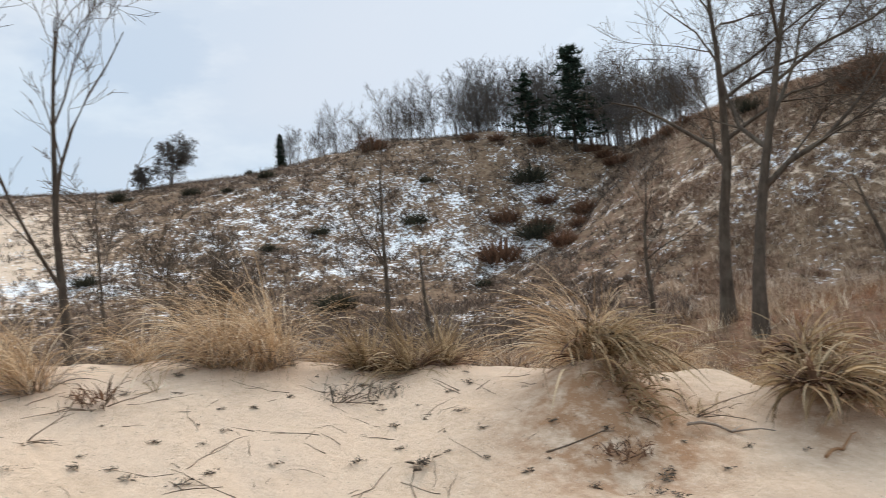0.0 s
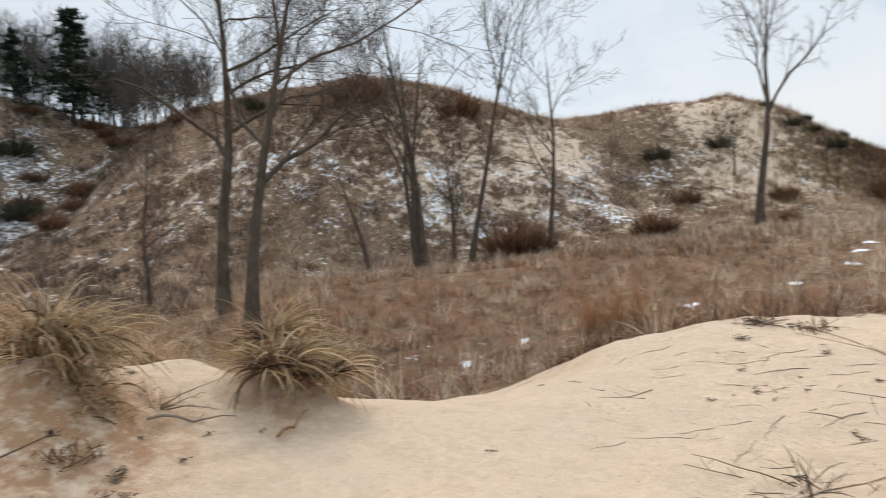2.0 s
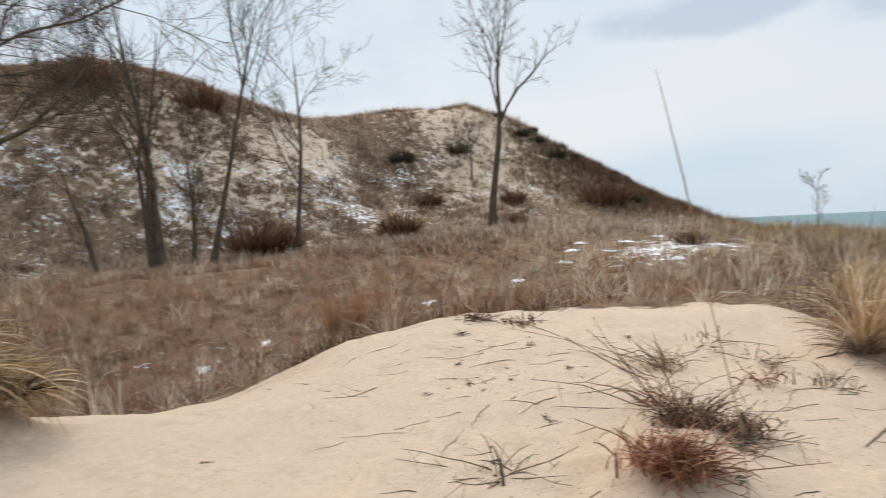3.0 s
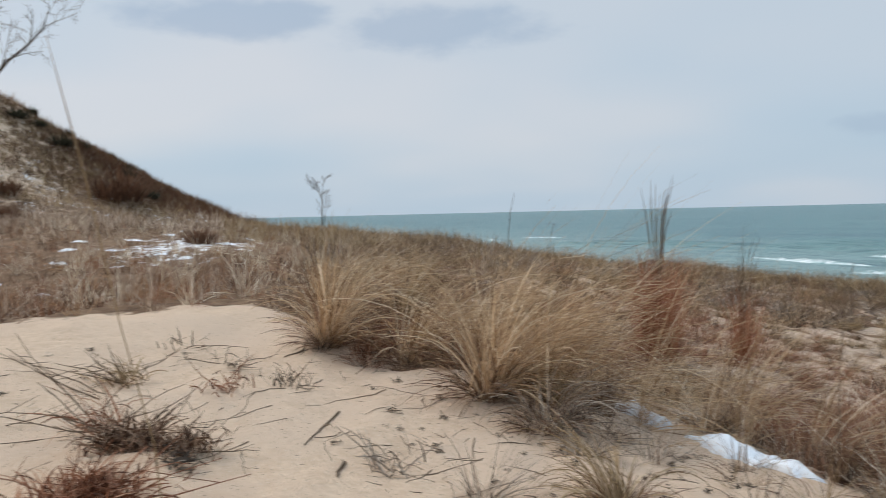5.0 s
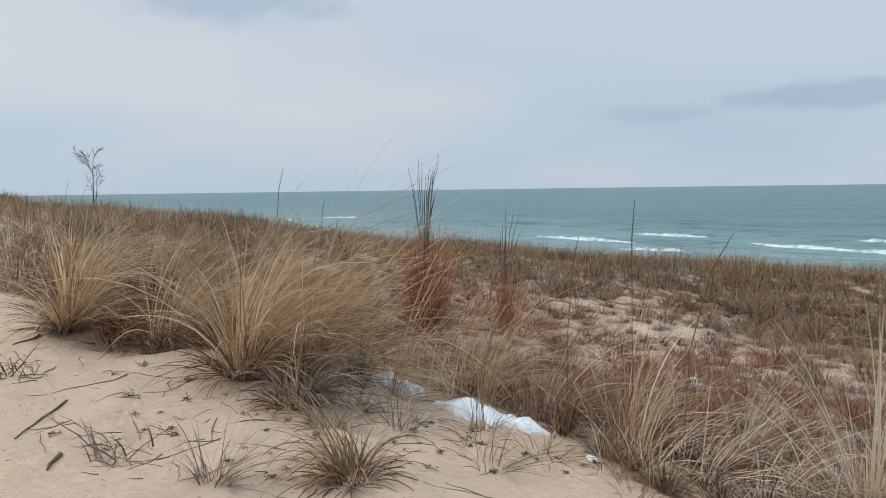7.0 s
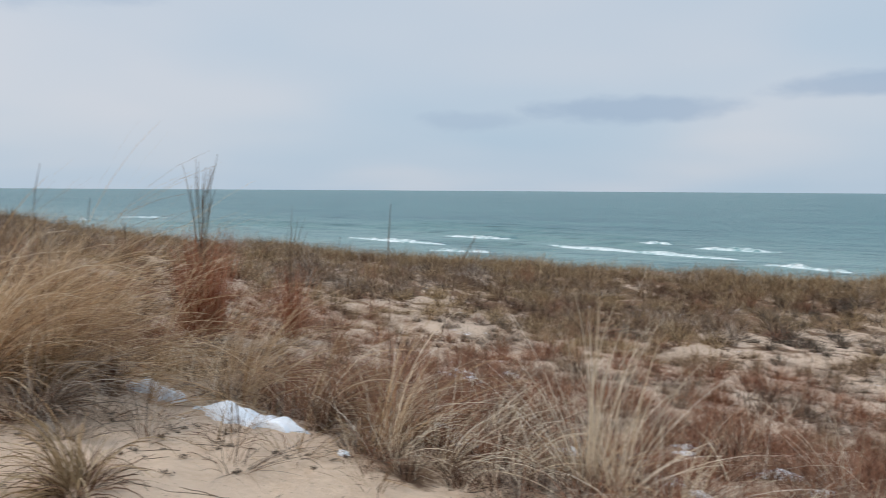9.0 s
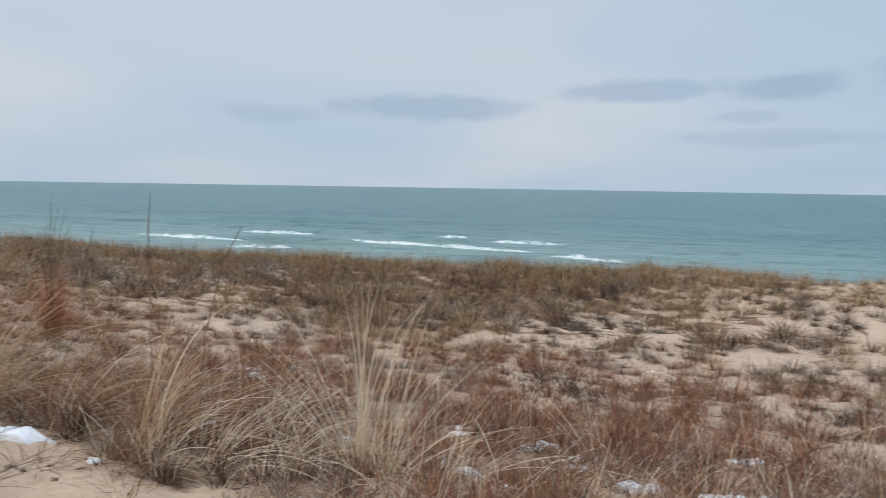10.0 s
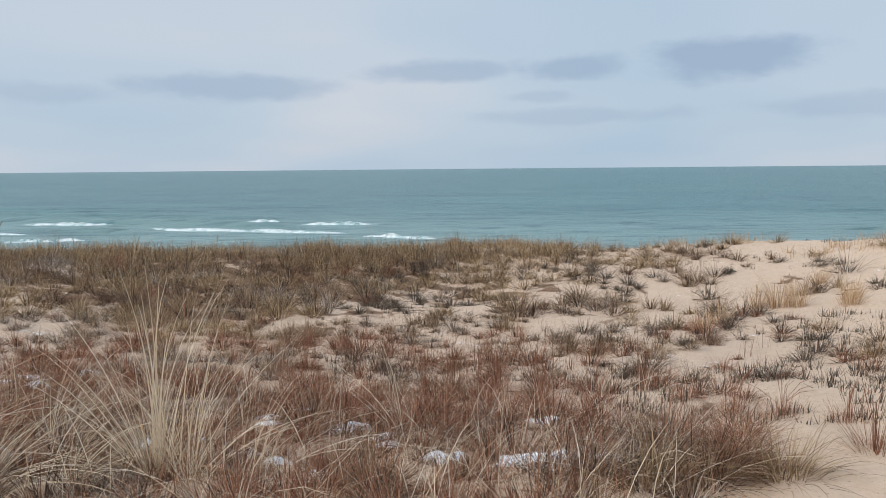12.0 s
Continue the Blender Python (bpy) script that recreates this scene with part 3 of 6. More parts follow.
def make_lake():
    rings = np.concatenate([np.geomspace(45, 260, 180), np.geomspace(264, 4900, 50)])
    na = 320
    a = np.linspace(radians(60), radians(260), na)
    r, a = np.meshgrid(rings, a, indexing="ij")
    x, y = EYE_XY[0] + r * np.sin(a), EYE_XY[1] + r * np.cos(a)
    z = LAKE_Z + swell(x, y)
    i, j = np.meshgrid(np.arange(len(rings) - 1), np.arange(na - 1), indexing="ij")
    f = np.stack([i * na + j, (i + 1) * na + j, (i + 1) * na + j + 1, i * na + j + 1], -1).reshape(-1, 4)[:, ::-1]
    me = quads_mesh("lake", np.stack([x, y, z], -1).reshape(-1, 3), f, WATER)
    d = (x * SHORE_N[0] + y * SHORE_N[1]).ravel()
    at = me.attributes.new("shoal", "FLOAT", "POINT")
    at.data.foreach_set("value", np.ascontiguousarray(smooth(190, 75, d) * 0.75, np.float32))
    return tagged(new("lake", me), "wide teal lake with low swell to the horizon", "lake", kind="structure")


make_land()
make_lake()


def breaker(x0, y0, x1, y1, seed):
    """A breaking wave: a long low ridge of water with a ragged white front."""
    rng = np.random.default_rng(seed)
    a, b = np.array([x0, y0], float), np.array([x1, y1], float)
    n = max(12, int(np.linalg.norm(b - a) / 0.6))
    t = np.linspace(0, 1, n)
    line = a + (b - a) * t[:, None] + SHORE_N * (1.2 * wave_noise(t * 9, t * 0, 2.0, seed))[:, None]
    size = np.sin(math.pi * np.clip(t, 0.004, 0.996)) ** 0.7
    size = size * (0.75 + 0.35 * wave_noise(t * 30, t * 0, 2.0, seed + 3))
    ob = thing("breaking_wave", ((x0 + x1) / 2, (y0 + y1) / 2, LAKE_Z), "low teal wave breaking in a ragged white line", "wave", "breakers off the shore")
    o = np.array([(x0 + x1) / 2, (y0 + y1) / 2])

    def strip(name, profile, material, label=""):
        v = np.array([[[*(p - o + SHORE_N * d * (0.6 + 0.4 * s)), float(swell(*(p + SHORE_N * d * (0.6 + 0.4 * s)))) - 0.06 + (h + 0.1) * s] for d, h in profile] for p, s in zip(line, size)])
        k = len(profile)
        i, j = np.meshgrid(np.arange(n - 1), np.arange(k - 1), indexing="ij")
        f = np.stack([i * k + j, (i + 1) * k + j, (i + 1) * k + j + 1, i * k + j + 1], -1).reshape(-1, 4)
        part(name, quads_mesh(name, v.reshape(-1, 3), f, material), ob, label)
    strip("swell_back", [(5.5, -0.5), (3.2, 0.05), (1.4, 0.32), (0.3, 0.50), (-0.2, 0.42)], WATER)
    strip("foam_front", [(0.15, 0.54), (-0.1, 0.46), (-0.35, 0.26), (-0.7, 0.09), (-1.4, -0.06)], FOAM, "white foam tumbling down the front")


for k, q in enumerate(((204, -158, 192, -167), (155, -157, 153, -164), (86, -118, 60, -113), (73, -133, 56, -133), (46, -121, 12, -109.5), (22.6, -127.5, 9, -127), (33.4, -134.6, 27, -134.9), (10, -104, -1, -99), (57.5, -100.6, 47, -102.5),
                       (161, -137, 162, -144), (201, -141.6, 193, -141.6))):
    breaker(*q, k)

# ---- bare trees ----
def grow(rng, start, way, length, radius, level, last, out, lift=0.25, spread=0.75, twist=0.16, kids=(4, 7), first=0.3, shrink=0.6, thin=0.006, fork=(0.4, 0.62)):
    n = 7 if level == 0 else 5 if level == 1 else 3 if level == 2 else 2
    pts, d = [np.array(start, float)], np.array(way, float)
    for k in range(n):
        d = d + rng.normal(0, twist * (0.28 if level == 0 else 1.0), 3) + np.array([0, 0, lift * (0.3 if level else 0.5)])
        d /= np.linalg.norm(d)
        pts.append(pts[-1] + d * length / n)
    tip = 0.14 if level == 0 else 0.25
    rad = radius * np.linspace(1, tip, n + 1)
    if level == last:
        rad[-1] *= 0.3
    if level == 0:
        rad[0] *= 1.35
    shape = tube(pts, np.maximum(rad, thin), 8 if level == 0 else 5 if level == 1 else 3)
    out[min(level, 2)].append(shape)
    out.setdefault("order", []).append((min(level, 2), shape))
    if level >= last:
        return
    pts = np.array(pts)
    m = rng.integers(kids[0], kids[1] + 1) - (level > 1)
    for q in range(m):
        u = first + (1 - first) * (q + rng.uniform(0.1, 0.9)) / m
        if level:
            u = 0.15 + 0.85 * (q + rng.uniform(0.1, 0.9)) / m
        f = u * n
        k = min(n - 1, int(f))
        p = pts[k] + (pts[k + 1] - pts[k]) * (f - k)
        dd = (pts[k + 1] - pts[k]) / np.linalg.norm(pts[k + 1] - pts[k])
        side = rng.normal(size=3)
        side -= dd * (side @ dd)
        side /= np.linalg.norm(side)
        w = dd + side * spread * rng.uniform(0.7, 1.3)
        w /= np.linalg.norm(w)
        grow(rng, p, w, length * shrink * rng.uniform(0.65, 1.1) * (1.15 - 0.5 * u), radius * (1 - (1 - tip) * u) * rng.uniform(*(fork if level == 0 else (0.4, 0.62))), level + 1, last, out, lift, spread, twist, kids, first, shrink, thin, fork)


def tree_parts(seed, height, radius, bark, last=4, lean=(0, 0), stems=1, split=True, **how):
    """The meshes of a bare tree: its trunk or trunks, and each main limb with its twigs (or one crown)."""
    rng = np.random.default_rng(seed)
    got, crown = [], []
    for k in range(stems):
        a = rng.uniform(0, 6.28)
        way = np.array([lean[0], lean[1], 1.0]) + (np.array([math.cos(a), math.sin(a), 0]) * 0.16 if k else 0)
        out = {0: [], 1: [], 2: []}
        grow(rng, (0.18 * k * math.cos(a), 0.18 * k * math.sin(a), -0.15), way / np.linalg.norm(way), height * (0.92 if k == 0 else 0.75), radius * (1 if k == 0 else 0.7), 0, last, out, **how)
        got.append(("trunk", quads_mesh("trunk", *out[0][0], bark)))
        limb = []
        for kind, chunk in out["order"]:
            if kind == 1 and limb and split:
                got.append(("limb", quads_mesh("limb", *join(limb), bark)))
                limb = []
            if kind:
                limb.append(chunk)
        if limb and split:
            got.append(("limb", quads_mesh("limb", *join(limb), bark)))
        crown += limb
    if not split:
        got.append(("crown", quads_mesh("crown", *join(crown), bark)))
    return got


def plant_tree(name, at, label, category, parts, group="", turn=0.0):
    ob = thing(name, at, label, category, group, turn=turn)
    for n, me in parts:
        part(n, me, ob)
    return ob


def on_land(x, y, sink=0.0):
    return (x, y, float(land(x, y)) - sink)


# cottonwoods below the dune, one by one: place, height, girth, lean
plant_tree("bare_tree", on_land(1.4, 17.7), "tall bare grey cottonwood with upswept branches behind the sand crest", "tree", tree_parts(11, 9.4, 0.12, BARK, 4, (-0.10, 0.02), lift=0.2, spread=0.55, kids=(5, 6), first=0.2, twist=0.17, fork=(0.5, 0.7)))
plant_tree("bare_tree", on_land(13.4, 26.7), "slender bare grey tree at the foot of the snowy hill", "tree", tree_parts(12, 8.2, 0.14, BARK, 4, (-0.05, 0.03), spread=0.7, first=0.25))
plant_tree("tree_snag", on_land(15.4, 26.8), "short broken grey snag with a few stubby limbs", "tree", tree_parts(13, 4.6, 0.14, BARK, 2, (0, 0), lift=0.05, spread=1.1, kids=(3, 4), first=0.55))
plant_tree("bare_tree", on_land(19.7, 18.5), "thin bare sapling in front of the brown slope", "tree", tree_parts(14, 6.2, 0.09, BARK, 3, (-0.02, 0.0), spread=0.9, first=0.2))
plant_tree("bare_tree", on_land(17.4, 13.5), "tall bare grey cottonwood with a wide forked crown", "tree", tree_parts(15, 11.8, 0.19, BARK, 4, (-0.05, 0.05), lift=0.1, spread=1.2, kids=(7, 9), first=0.33, shrink=0.56, twist=0.22, fork=(0.5, 0.75)))
plant_tree("bare_tree", on_land(15.9, 11.4), "leaning bare cottonwood forking into several upright stems", "tree", tree_parts(16, 11.4, 0.17, BARK, 4, (0.05, -0.08), lift=0.2, spread=0.62, kids=(7, 8), first=0.32, shrink=0.64, twist=0.22, fork=(0.55, 0.8)))
plant_tree("tree_snag", on_land(27.8, 14.4), "leaning thin dead stem on the reddish bench", "tree", tree_parts(17, 5.0, 0.13, BARK, 2, (-0.06, 0.16), lift=0.0, spread=0.9, kids=(2, 4), first=0.6))
plant_tree("bare_tree", on_land(29.8, 12.8), "tall bare cottonwood with several grey stems", "tree", tree_parts(18, 12.8, 0.19, BARK, 4, (0.0, 0.0), 3, lift=0.16, spread=0.75, kids=(5, 5), first=0.35, twist=0.2, fork=(0.5, 0.7)))
plant_tree("bare_tree", on_land(31.2, 12.0), "short thin bare tree beside the cottonwood", "tree", tree_parts(19, 5.6, 0.13, BARK, 3, (0, 0.02), spread=0.7))
plant_tree("bare_tree", on_land(31.5, 11.4), "bare tree leaning strongly towards the lake", "tree", tree_parts(20, 12.6, 0.15, BARK, 4, (0.08, -0.26), lift=0.2, spread=0.55, first=0.5))
plant_tree("bare_tree", on_land(34.5, 8.5), "slim straight bare tree on the bench", "tree", tree_parts(21, 10.0, 0.14, BARK, 4, (0, 0), spread=0.7, first=0.35))
plant_tree("bare_tree", on_land(39.7, -0.6), "lone bare cottonwood with a clean trunk and forked crown", "tree", tree_parts(22, 12.0, 0.21, BARK, 4, (0, 0), lift=0.2, spread=0.62, kids=(6, 7), first=0.45, shrink=0.58, twist=0.2, fork=(0.55, 0.8)))
plant_tree("bare_tree", on_land(31.5, -13.7), "small bare sapling on the grassy bench above the lake", "tree", tree_parts(23, 2.6, 0.035, BARK, 3, (0, 0), spread=0.8, kids=(5, 6), first=0.2, thin=0.006, shrink=0.55, lift=0.3))
plant_tree("bare_tree", on_land(49, 0.6), "small dark bare tree on the sandy dune face", "tree", tree_parts(24, 3.4, 0.08, BARK, 4, (0, 0), spread=0.8))
plant_tree("bare_tree", on_land(1.9, 15.6), "thin bare sapling behind the dune grass", "tree", tree_parts(25, 4.4, 0.05, BARK, 3, (0, 0), spread=0.6))
plant_tree("bare_tree", on_land(3.6, 19.4), "thin bare many-stemmed thicket behind the dune grass", "tree", tree_parts(26, 4.0, 0.04, BARK, 3, (0, 0), 3, spread=0.5))
for k, (x, y, tall) in enumerate(((4.6, 18.2, 3.2), (5.4, 21.5, 4.2))):
    plant_tree("bare_tree", on_land(x, y), "thin bare many-stemmed thicket behind the dune grass", "tree", tree_parts(70 + k, tall, 0.035, BARK, 3, (0, 0), 3, spread=0.5, first=0.2), "thickets behind the crest")
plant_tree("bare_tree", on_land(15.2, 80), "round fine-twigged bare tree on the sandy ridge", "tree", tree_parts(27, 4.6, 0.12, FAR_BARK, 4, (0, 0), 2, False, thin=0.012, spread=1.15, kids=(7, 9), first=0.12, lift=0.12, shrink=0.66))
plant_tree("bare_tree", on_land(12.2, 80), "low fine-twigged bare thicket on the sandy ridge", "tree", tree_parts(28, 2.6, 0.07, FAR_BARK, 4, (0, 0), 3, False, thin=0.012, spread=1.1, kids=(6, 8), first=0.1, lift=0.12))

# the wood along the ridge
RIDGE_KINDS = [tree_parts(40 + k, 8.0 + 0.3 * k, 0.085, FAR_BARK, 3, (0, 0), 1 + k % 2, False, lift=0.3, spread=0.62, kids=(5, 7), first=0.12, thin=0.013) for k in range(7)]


def ridge_tree(k, x, y, size):
    ob = plant_tree("ridge_tree", on_land(x, y, 0.1), "slim bare grey tree in the wood along the ridge", "tree", RIDGE_KINDS[k % 7], "bare trees along the ridge", turn=37.0 * k)
    ob.scale = (size, size, size)


_r = np.random.default_rng(5)
_line = np.array(DUNE_LINES["back_crest"][3:] + [(46, 40, 11.6), (43.7, 35, 11.5)], float)
for k in range(175):
    u = _r.uniform(0, len(_line) - 1.001) if k % 3 else _r.uniform(1, 5)
    i = int(u)
    p = _line[i] + (_line[i + 1] - _line[i]) * (u - i)
    out = (p[:2] - EYE_XY) / np.linalg.norm(p[:2] - EYE_XY)
    q = p[:2] + out * _r.uniform(0.6, 9) + _r.normal(0, 0.6, 2)
    tall = np.interp(u, [0, 1, 2, 4, 6, 7, 8], [0.5, 0.58, 0.78, 0.86, 0.62, 0.46, 0.36])
    ridge_tree(k, q[0], q[1], tall * _r.uniform(0.75, 1.12))
for k in range(9):
    ridge_tree(k + 3, 42.5 + _r.uniform(0, 2), 24 + 1.2 * k + _r.normal(0, 0.4), _r.uniform(0.25, 0.55))


def conifer(name, at, height, label, seed, narrow=False):
    rng = np.random.default_rng(seed)
    ob = thing(name, at, label, "tree")
    v, f = tube([(0, 0, -0.2), (0, 0, height * 0.5), (0.05, 0, height)], [height * 0.022, height * 0.014, 0.015], 7)
    part("trunk", quads_mesh("trunk", v, f, PINE_BARK), ob)
    chunks, limbs = [], []
    tiers = 21 if not narrow else 26
    for k in range(tiers):
        u = (k + rng.uniform(0, 0.5)) / tiers
        z = height * (0.10 + 0.88 * u)
        reach = height * ((0.42 * (1 - u) ** 0.75 + 0.04) * rng.uniform(0.4, 1.2) if not narrow else 0.16 * (1 - u) ** 0.6 + 0.01)
        for q in range(6 if not narrow else 9):
            a = rng.uniform(0, 6.28)
            L = reach * rng.uniform(0.55, 1.1)
            dz = L * (rng.uniform(-0.15, 0.25) if not narrow else rng.uniform(0.5, 1.0))
            tip = np.array([L * math.cos(a), L * math.sin(a), z + dz])
            limbs.append(tube([(0, 0, z), tip], [0.03, 0.008], 3))
            m = 30
            t = rng.uniform(0.15, 1.0, m)
            base = np.array([0, 0, z]) + (tip - np.array([0, 0, z])) * t[:, None] + rng.normal(0, 0.05 * height / 9, (m, 3))
            chunks.append(blades(base, rng.uniform(0, 6.28, m), rng.uniform(0.3, 0.6, m) * height / 9, rng.uniform(0.3, 1.5, m), rng.uniform(-0.4, 0.6, m), np.full(m, 0.16 * height / 9), 1, rng=rng))
    tagged(part("branchwork", quads_mesh("branchwork", *join(limbs), PINE_BARK), ob), kind="stuff")
    part("foliage", quads_mesh("foliage", *join(chunks), NEEDLE, False), ob)
    return ob


conifer("pine_tree", on_land(46.8, 52.6), 10.2, "tall dark green pine with tiered branches on the ridge", 61)
conifer("pine_tree", on_land(45.0, 57.4), 6.4, "narrower dark pine among bare ridge trees", 62)
conifer("juniper_tree", on_land(27.7, 81.2), 4.6, "small dense dark juniper on the open ridge", 63, True)

# ---- shrubs on the slopes ----
def shrub_mesh(seed, n, material, upright=0.5):
    rng = np.random.default_rng(seed)
    a, rad = rng.uniform(0, 6.28, n), np.sqrt(rng.uniform(0, 1, n))
    lump = 0.7 + 0.3 * np.sin(a * 3 + seed) * np.sin(a * 2 + 1.3 * seed)
    base = np.stack([0.36 * rad * lump * np.cos(a), 0.36 * rad * lump * np.sin(a), rng.uniform(-0.02, 0.12, n)], -1)
    return quads_mesh("shrub", *blades(base, a + rng.normal(0, 0.7, n), rng.uniform(0.2, 0.46, n) * (1.15 - 0.5 * rad), rng.uniform(0, upright, n) + 0.5 * rad, rng.uniform(-0.3, 0.5, n), rng.uniform(0.012, 0.03, n), 2, rng=rng), material, False)


SHRUBS = {"brown": [shrub_mesh(k, 420, SHRUB) for k in range(4)], "dark": [shrub_mesh(10 + k, 420, SHRUB_DARK, 0.8) for k in range(3)]}


def shrub(x, y, wide, tone, tall=0.75):
    k = int(abs(x * 7 + y * 13))
    ob = new("shrub", SHRUBS[tone][k % len(SHRUBS[tone])])
    tagged(ob, "rusty brown leafless shrub on the dune slope" if tone == "brown" else "dark low evergreen shrub on the dune slope", "shrub", "shrubs on the slopes")
    ob.matrix_basis = pose(*on_land(x, y, 0.03), 0, 0, k * 51.0) @ Matrix.Diagonal((1.15 * wide, 1.15 * wide, 1.35 * wide * tall, 1))


for x, y, w in ((21.1, 53.3, 2.0), (16.6, 52.2, 1.7), (28.4, 51.6, 2.7), (32.5, 56.5, 1.8), (40.3, 51.6, 4.5), (35.1, 44.5, 3.9), (26.6, 39.5, 1.5), (17.7, 67, 1.5), (21.6, 68, 2.2), (14.9, 69.4, 2.2), (16.9, 40.7, 3.2), (4.4, 51.5, 2.0), (9.0, 71.5, 2.6), (23.0, 78, 1.6)):
    shrub(x, y, w, "dark")
for x, y, w in ((30.2, 42.9, 3.6), (34.9, 48.4, 2.7), (38.5, 42.7, 2.6), (32.1, 38, 2.4), (33.7, 10.2, 3.2), (34.6, 9.3, 2.4), (45, 3, 1.8), (46.6, -1.9, 1.8), (38.9, 4.1, 2.5), (40.9, 21.8, 4.0), (43.3, 16, 3.0), (46, -2, 1.4), (41.5, -2, 1.3), (31.9, 65.8, 3.2), (48.3, -7.9, 3.6), (22.9, -6.4, 1.0)):
    shrub(x, y, 1.25 * w, "brown", 0.75)
for x, y, w in ((49.1, 5, 3.2), (51.4, 1.4, 3.0), (40.3, 28.9, 3.0), (55.3, -3.1, 2.4), (55.6, -4.2, 1.8), (54.4, -5.5, 2.6), (55.4, -6.8, 1.6), (53.2, -9, 2.2), (55.2, -9.6, 1.8), (50.5, -10, 2.2), (54.8, -12.2, 1.6), (55.6, -14.5, 1.5), (42, 31, 2.2), (56.8, -1.5, 1.8), (57.5, -4, 1.8), (57.3, -6, 2.0), (57.2, -8.5, 1.6), (57.3, -10.5, 1.8), (57.8, -13.5, 1.5)):
    shrub(x, y, 0.72 * w, "dark", 0.8)


for x, y, w in ((44.5, 44, 2.6), (45.5, 46.5, 2.8), (46.6, 48.8, 2.8), (47.2, 51, 2.6), (44, 41, 2.4), (43.6, 38.4, 2.4), (44.4, 55.5, 2.6), (41.6, 58, 2.4), (39.8, 60, 2.2), (43.2, 36.2, 2.2), (37.4, 46.8, 3.0), (39.6, 48.8, 2.8), (36.2, 40.8, 2.6)):
    shrub(x, y, w, "brown", 0.6)


# ---- field grass, past counting ----
def scatter(n, seed, lo, hi, az0, az1, keep, power=1.0):
    """Places on the land between two distances and bearings, where keep(x, y) allows."""
    rng = np.random.default_rng(seed)
    r = lo * (hi / lo) ** (rng.uniform(0, 1, n) ** power)
    a = radians(az0) + rng.uniform(0, 1, n) * radians(az1 - az0)
    x, y = EYE_XY[0] + r * np.sin(a), EYE_XY[1] + r * np.cos(a)
    ok = rng.uniform(0, 1, n) < keep(x, y)
    return x[ok], y[ok], r[ok]


def tufts(name, label, x, y, per, high, spread, wide, material, seed, lean=0.35, bend=0.7, segs=2, wind=0.35):
    """Many tussocks: in each the leaves fan out from a tight foot, the outer ones lower."""
    rng = np.random.default_rng(seed)
    n = len(x)
    m = n * per
    size = np.repeat(rng.uniform(0.55, 1.35, n), per)
    a, q = rng.uniform(-math.pi, math.pi, m), np.sqrt(rng.uniform(0, 1, m))
    bx, by = np.repeat(x, per) + spread * q * size * np.cos(a), np.repeat(y, per) + spread * q * size * np.sin(a)
    base = np.stack([bx, by, land(bx, by) - 0.02], -1)
    az = np.where(rng.uniform(0, 1, m) < wind, WIND + rng.normal(0, 0.8, m), a + rng.normal(0, 0.4, m))
    v, f = blades(base, az, high * size * rng.uniform(0.5, 1.25, m), np.abs(rng.normal(0, lean, m)) * (0.5 + 0.8 * q), rng.uniform(0.1, 1.0, m) * bend, wide * rng.uniform(0.6, 1.3, m), segs, 0.06, rng)
    return tagged(new(name, quads_mesh(name, v, f, material, False)), label, "grass", kind="stuff")


def grown(x, y):
    return np.clip(cover_fields(x, y)["density"], 0, 1)


def bare_of_snow(x, y):
    return np.clip(1.2 - cover_fields(x, y)["snow"] * 1.1, 0, 1) * grown(x, y)


def clumped(x, y):
    """Heath in clumps of half a metre to a metre, drawn out across the slope."""
    return grown(x, y) * (1 - 0.45 * bump_at(x, y, 32, 43, 8, 7)) * smooth(-0.3, -0.05, 0.75 * wave_noise(x, y, 0.6, 51) + 0.45 * wave_noise(x, y, 3.1, 52))


x, y, r = scatter(43000, 101, 24, 98, -12, 47, clumped, 0.6)
tufts("hill_heather", "dark purplish-brown heath over the snowy dune slopes", x, y, 9, 0.40, 0.24, 0.06, HEATH, 100, segs=1, lean=0.7)
def slope_clumps(x, y):
    """Brown heath in clumps with cream sand and old snow between, thickest on the brow."""
    n = 0.8 * wave_noise(x, y, 0.75, 55) + 0.3 * wave_noise(x, y, 3.4, 56)
    return smooth(0.02, 0.22, n + 0.5 * smooth(8.5, 11.5, land(x, y)) - 0.5 * bump_at(x, y, 50, 0, 5, 6)) * np.clip(grown(x, y) + 0.45, 0, 1)


x, y, r = scatter(46000, 139, 24, 62, 44, 92, slope_clumps, 0.6)
tufts("slope_heath", "brown heath in clumps over the paler dune slope", x, y, 7, 0.30, 0.22, 0.055, SLOPE_HEATH, 139, segs=1, lean=0.8)
x, y, r = scatter(11000, 101, 24, 98, 44, 105, bare_of_snow, 0.6)
tufts("hill_grass", "brown withered grass over the snowy dune slopes", x, y, 6, 0.46, 0.2, 0.05, HILL_GRASS, 102, segs=1, lean=0.7)
x, y, r = scatter(4500, 131, 24, 98, -12, 58, bare_of_snow, 0.6)
tufts("hill_heath", "dark low heath between the grass of the slopes", x, y, 6, 0.34, 0.25, 0.07, SAGE, 132, segs=1, lean=0.8)
x, y, r = scatter(2800, 103, 9.2, 34, 30, 112, lambda x, y: grown(x, y) * np.clip(cover_fields(x, y)["red"], 0.1, 1), 0.8)
tufts("red_grass", "rust-brown bluestem grass filling the hollow", x, y, 30, 0.34, 0.10, 0.010, RED_GRASS, 104, lean=1.1)
x, y, r = scatter(3000, 123, 9.2, 34, 30, 112, lambda x, y: grown(x, y) * np.clip(cover_fields(x, y)["red"], 0.1, 1) * (wave_noise(x, y, 4.0, 33) > -0.3), 0.8)
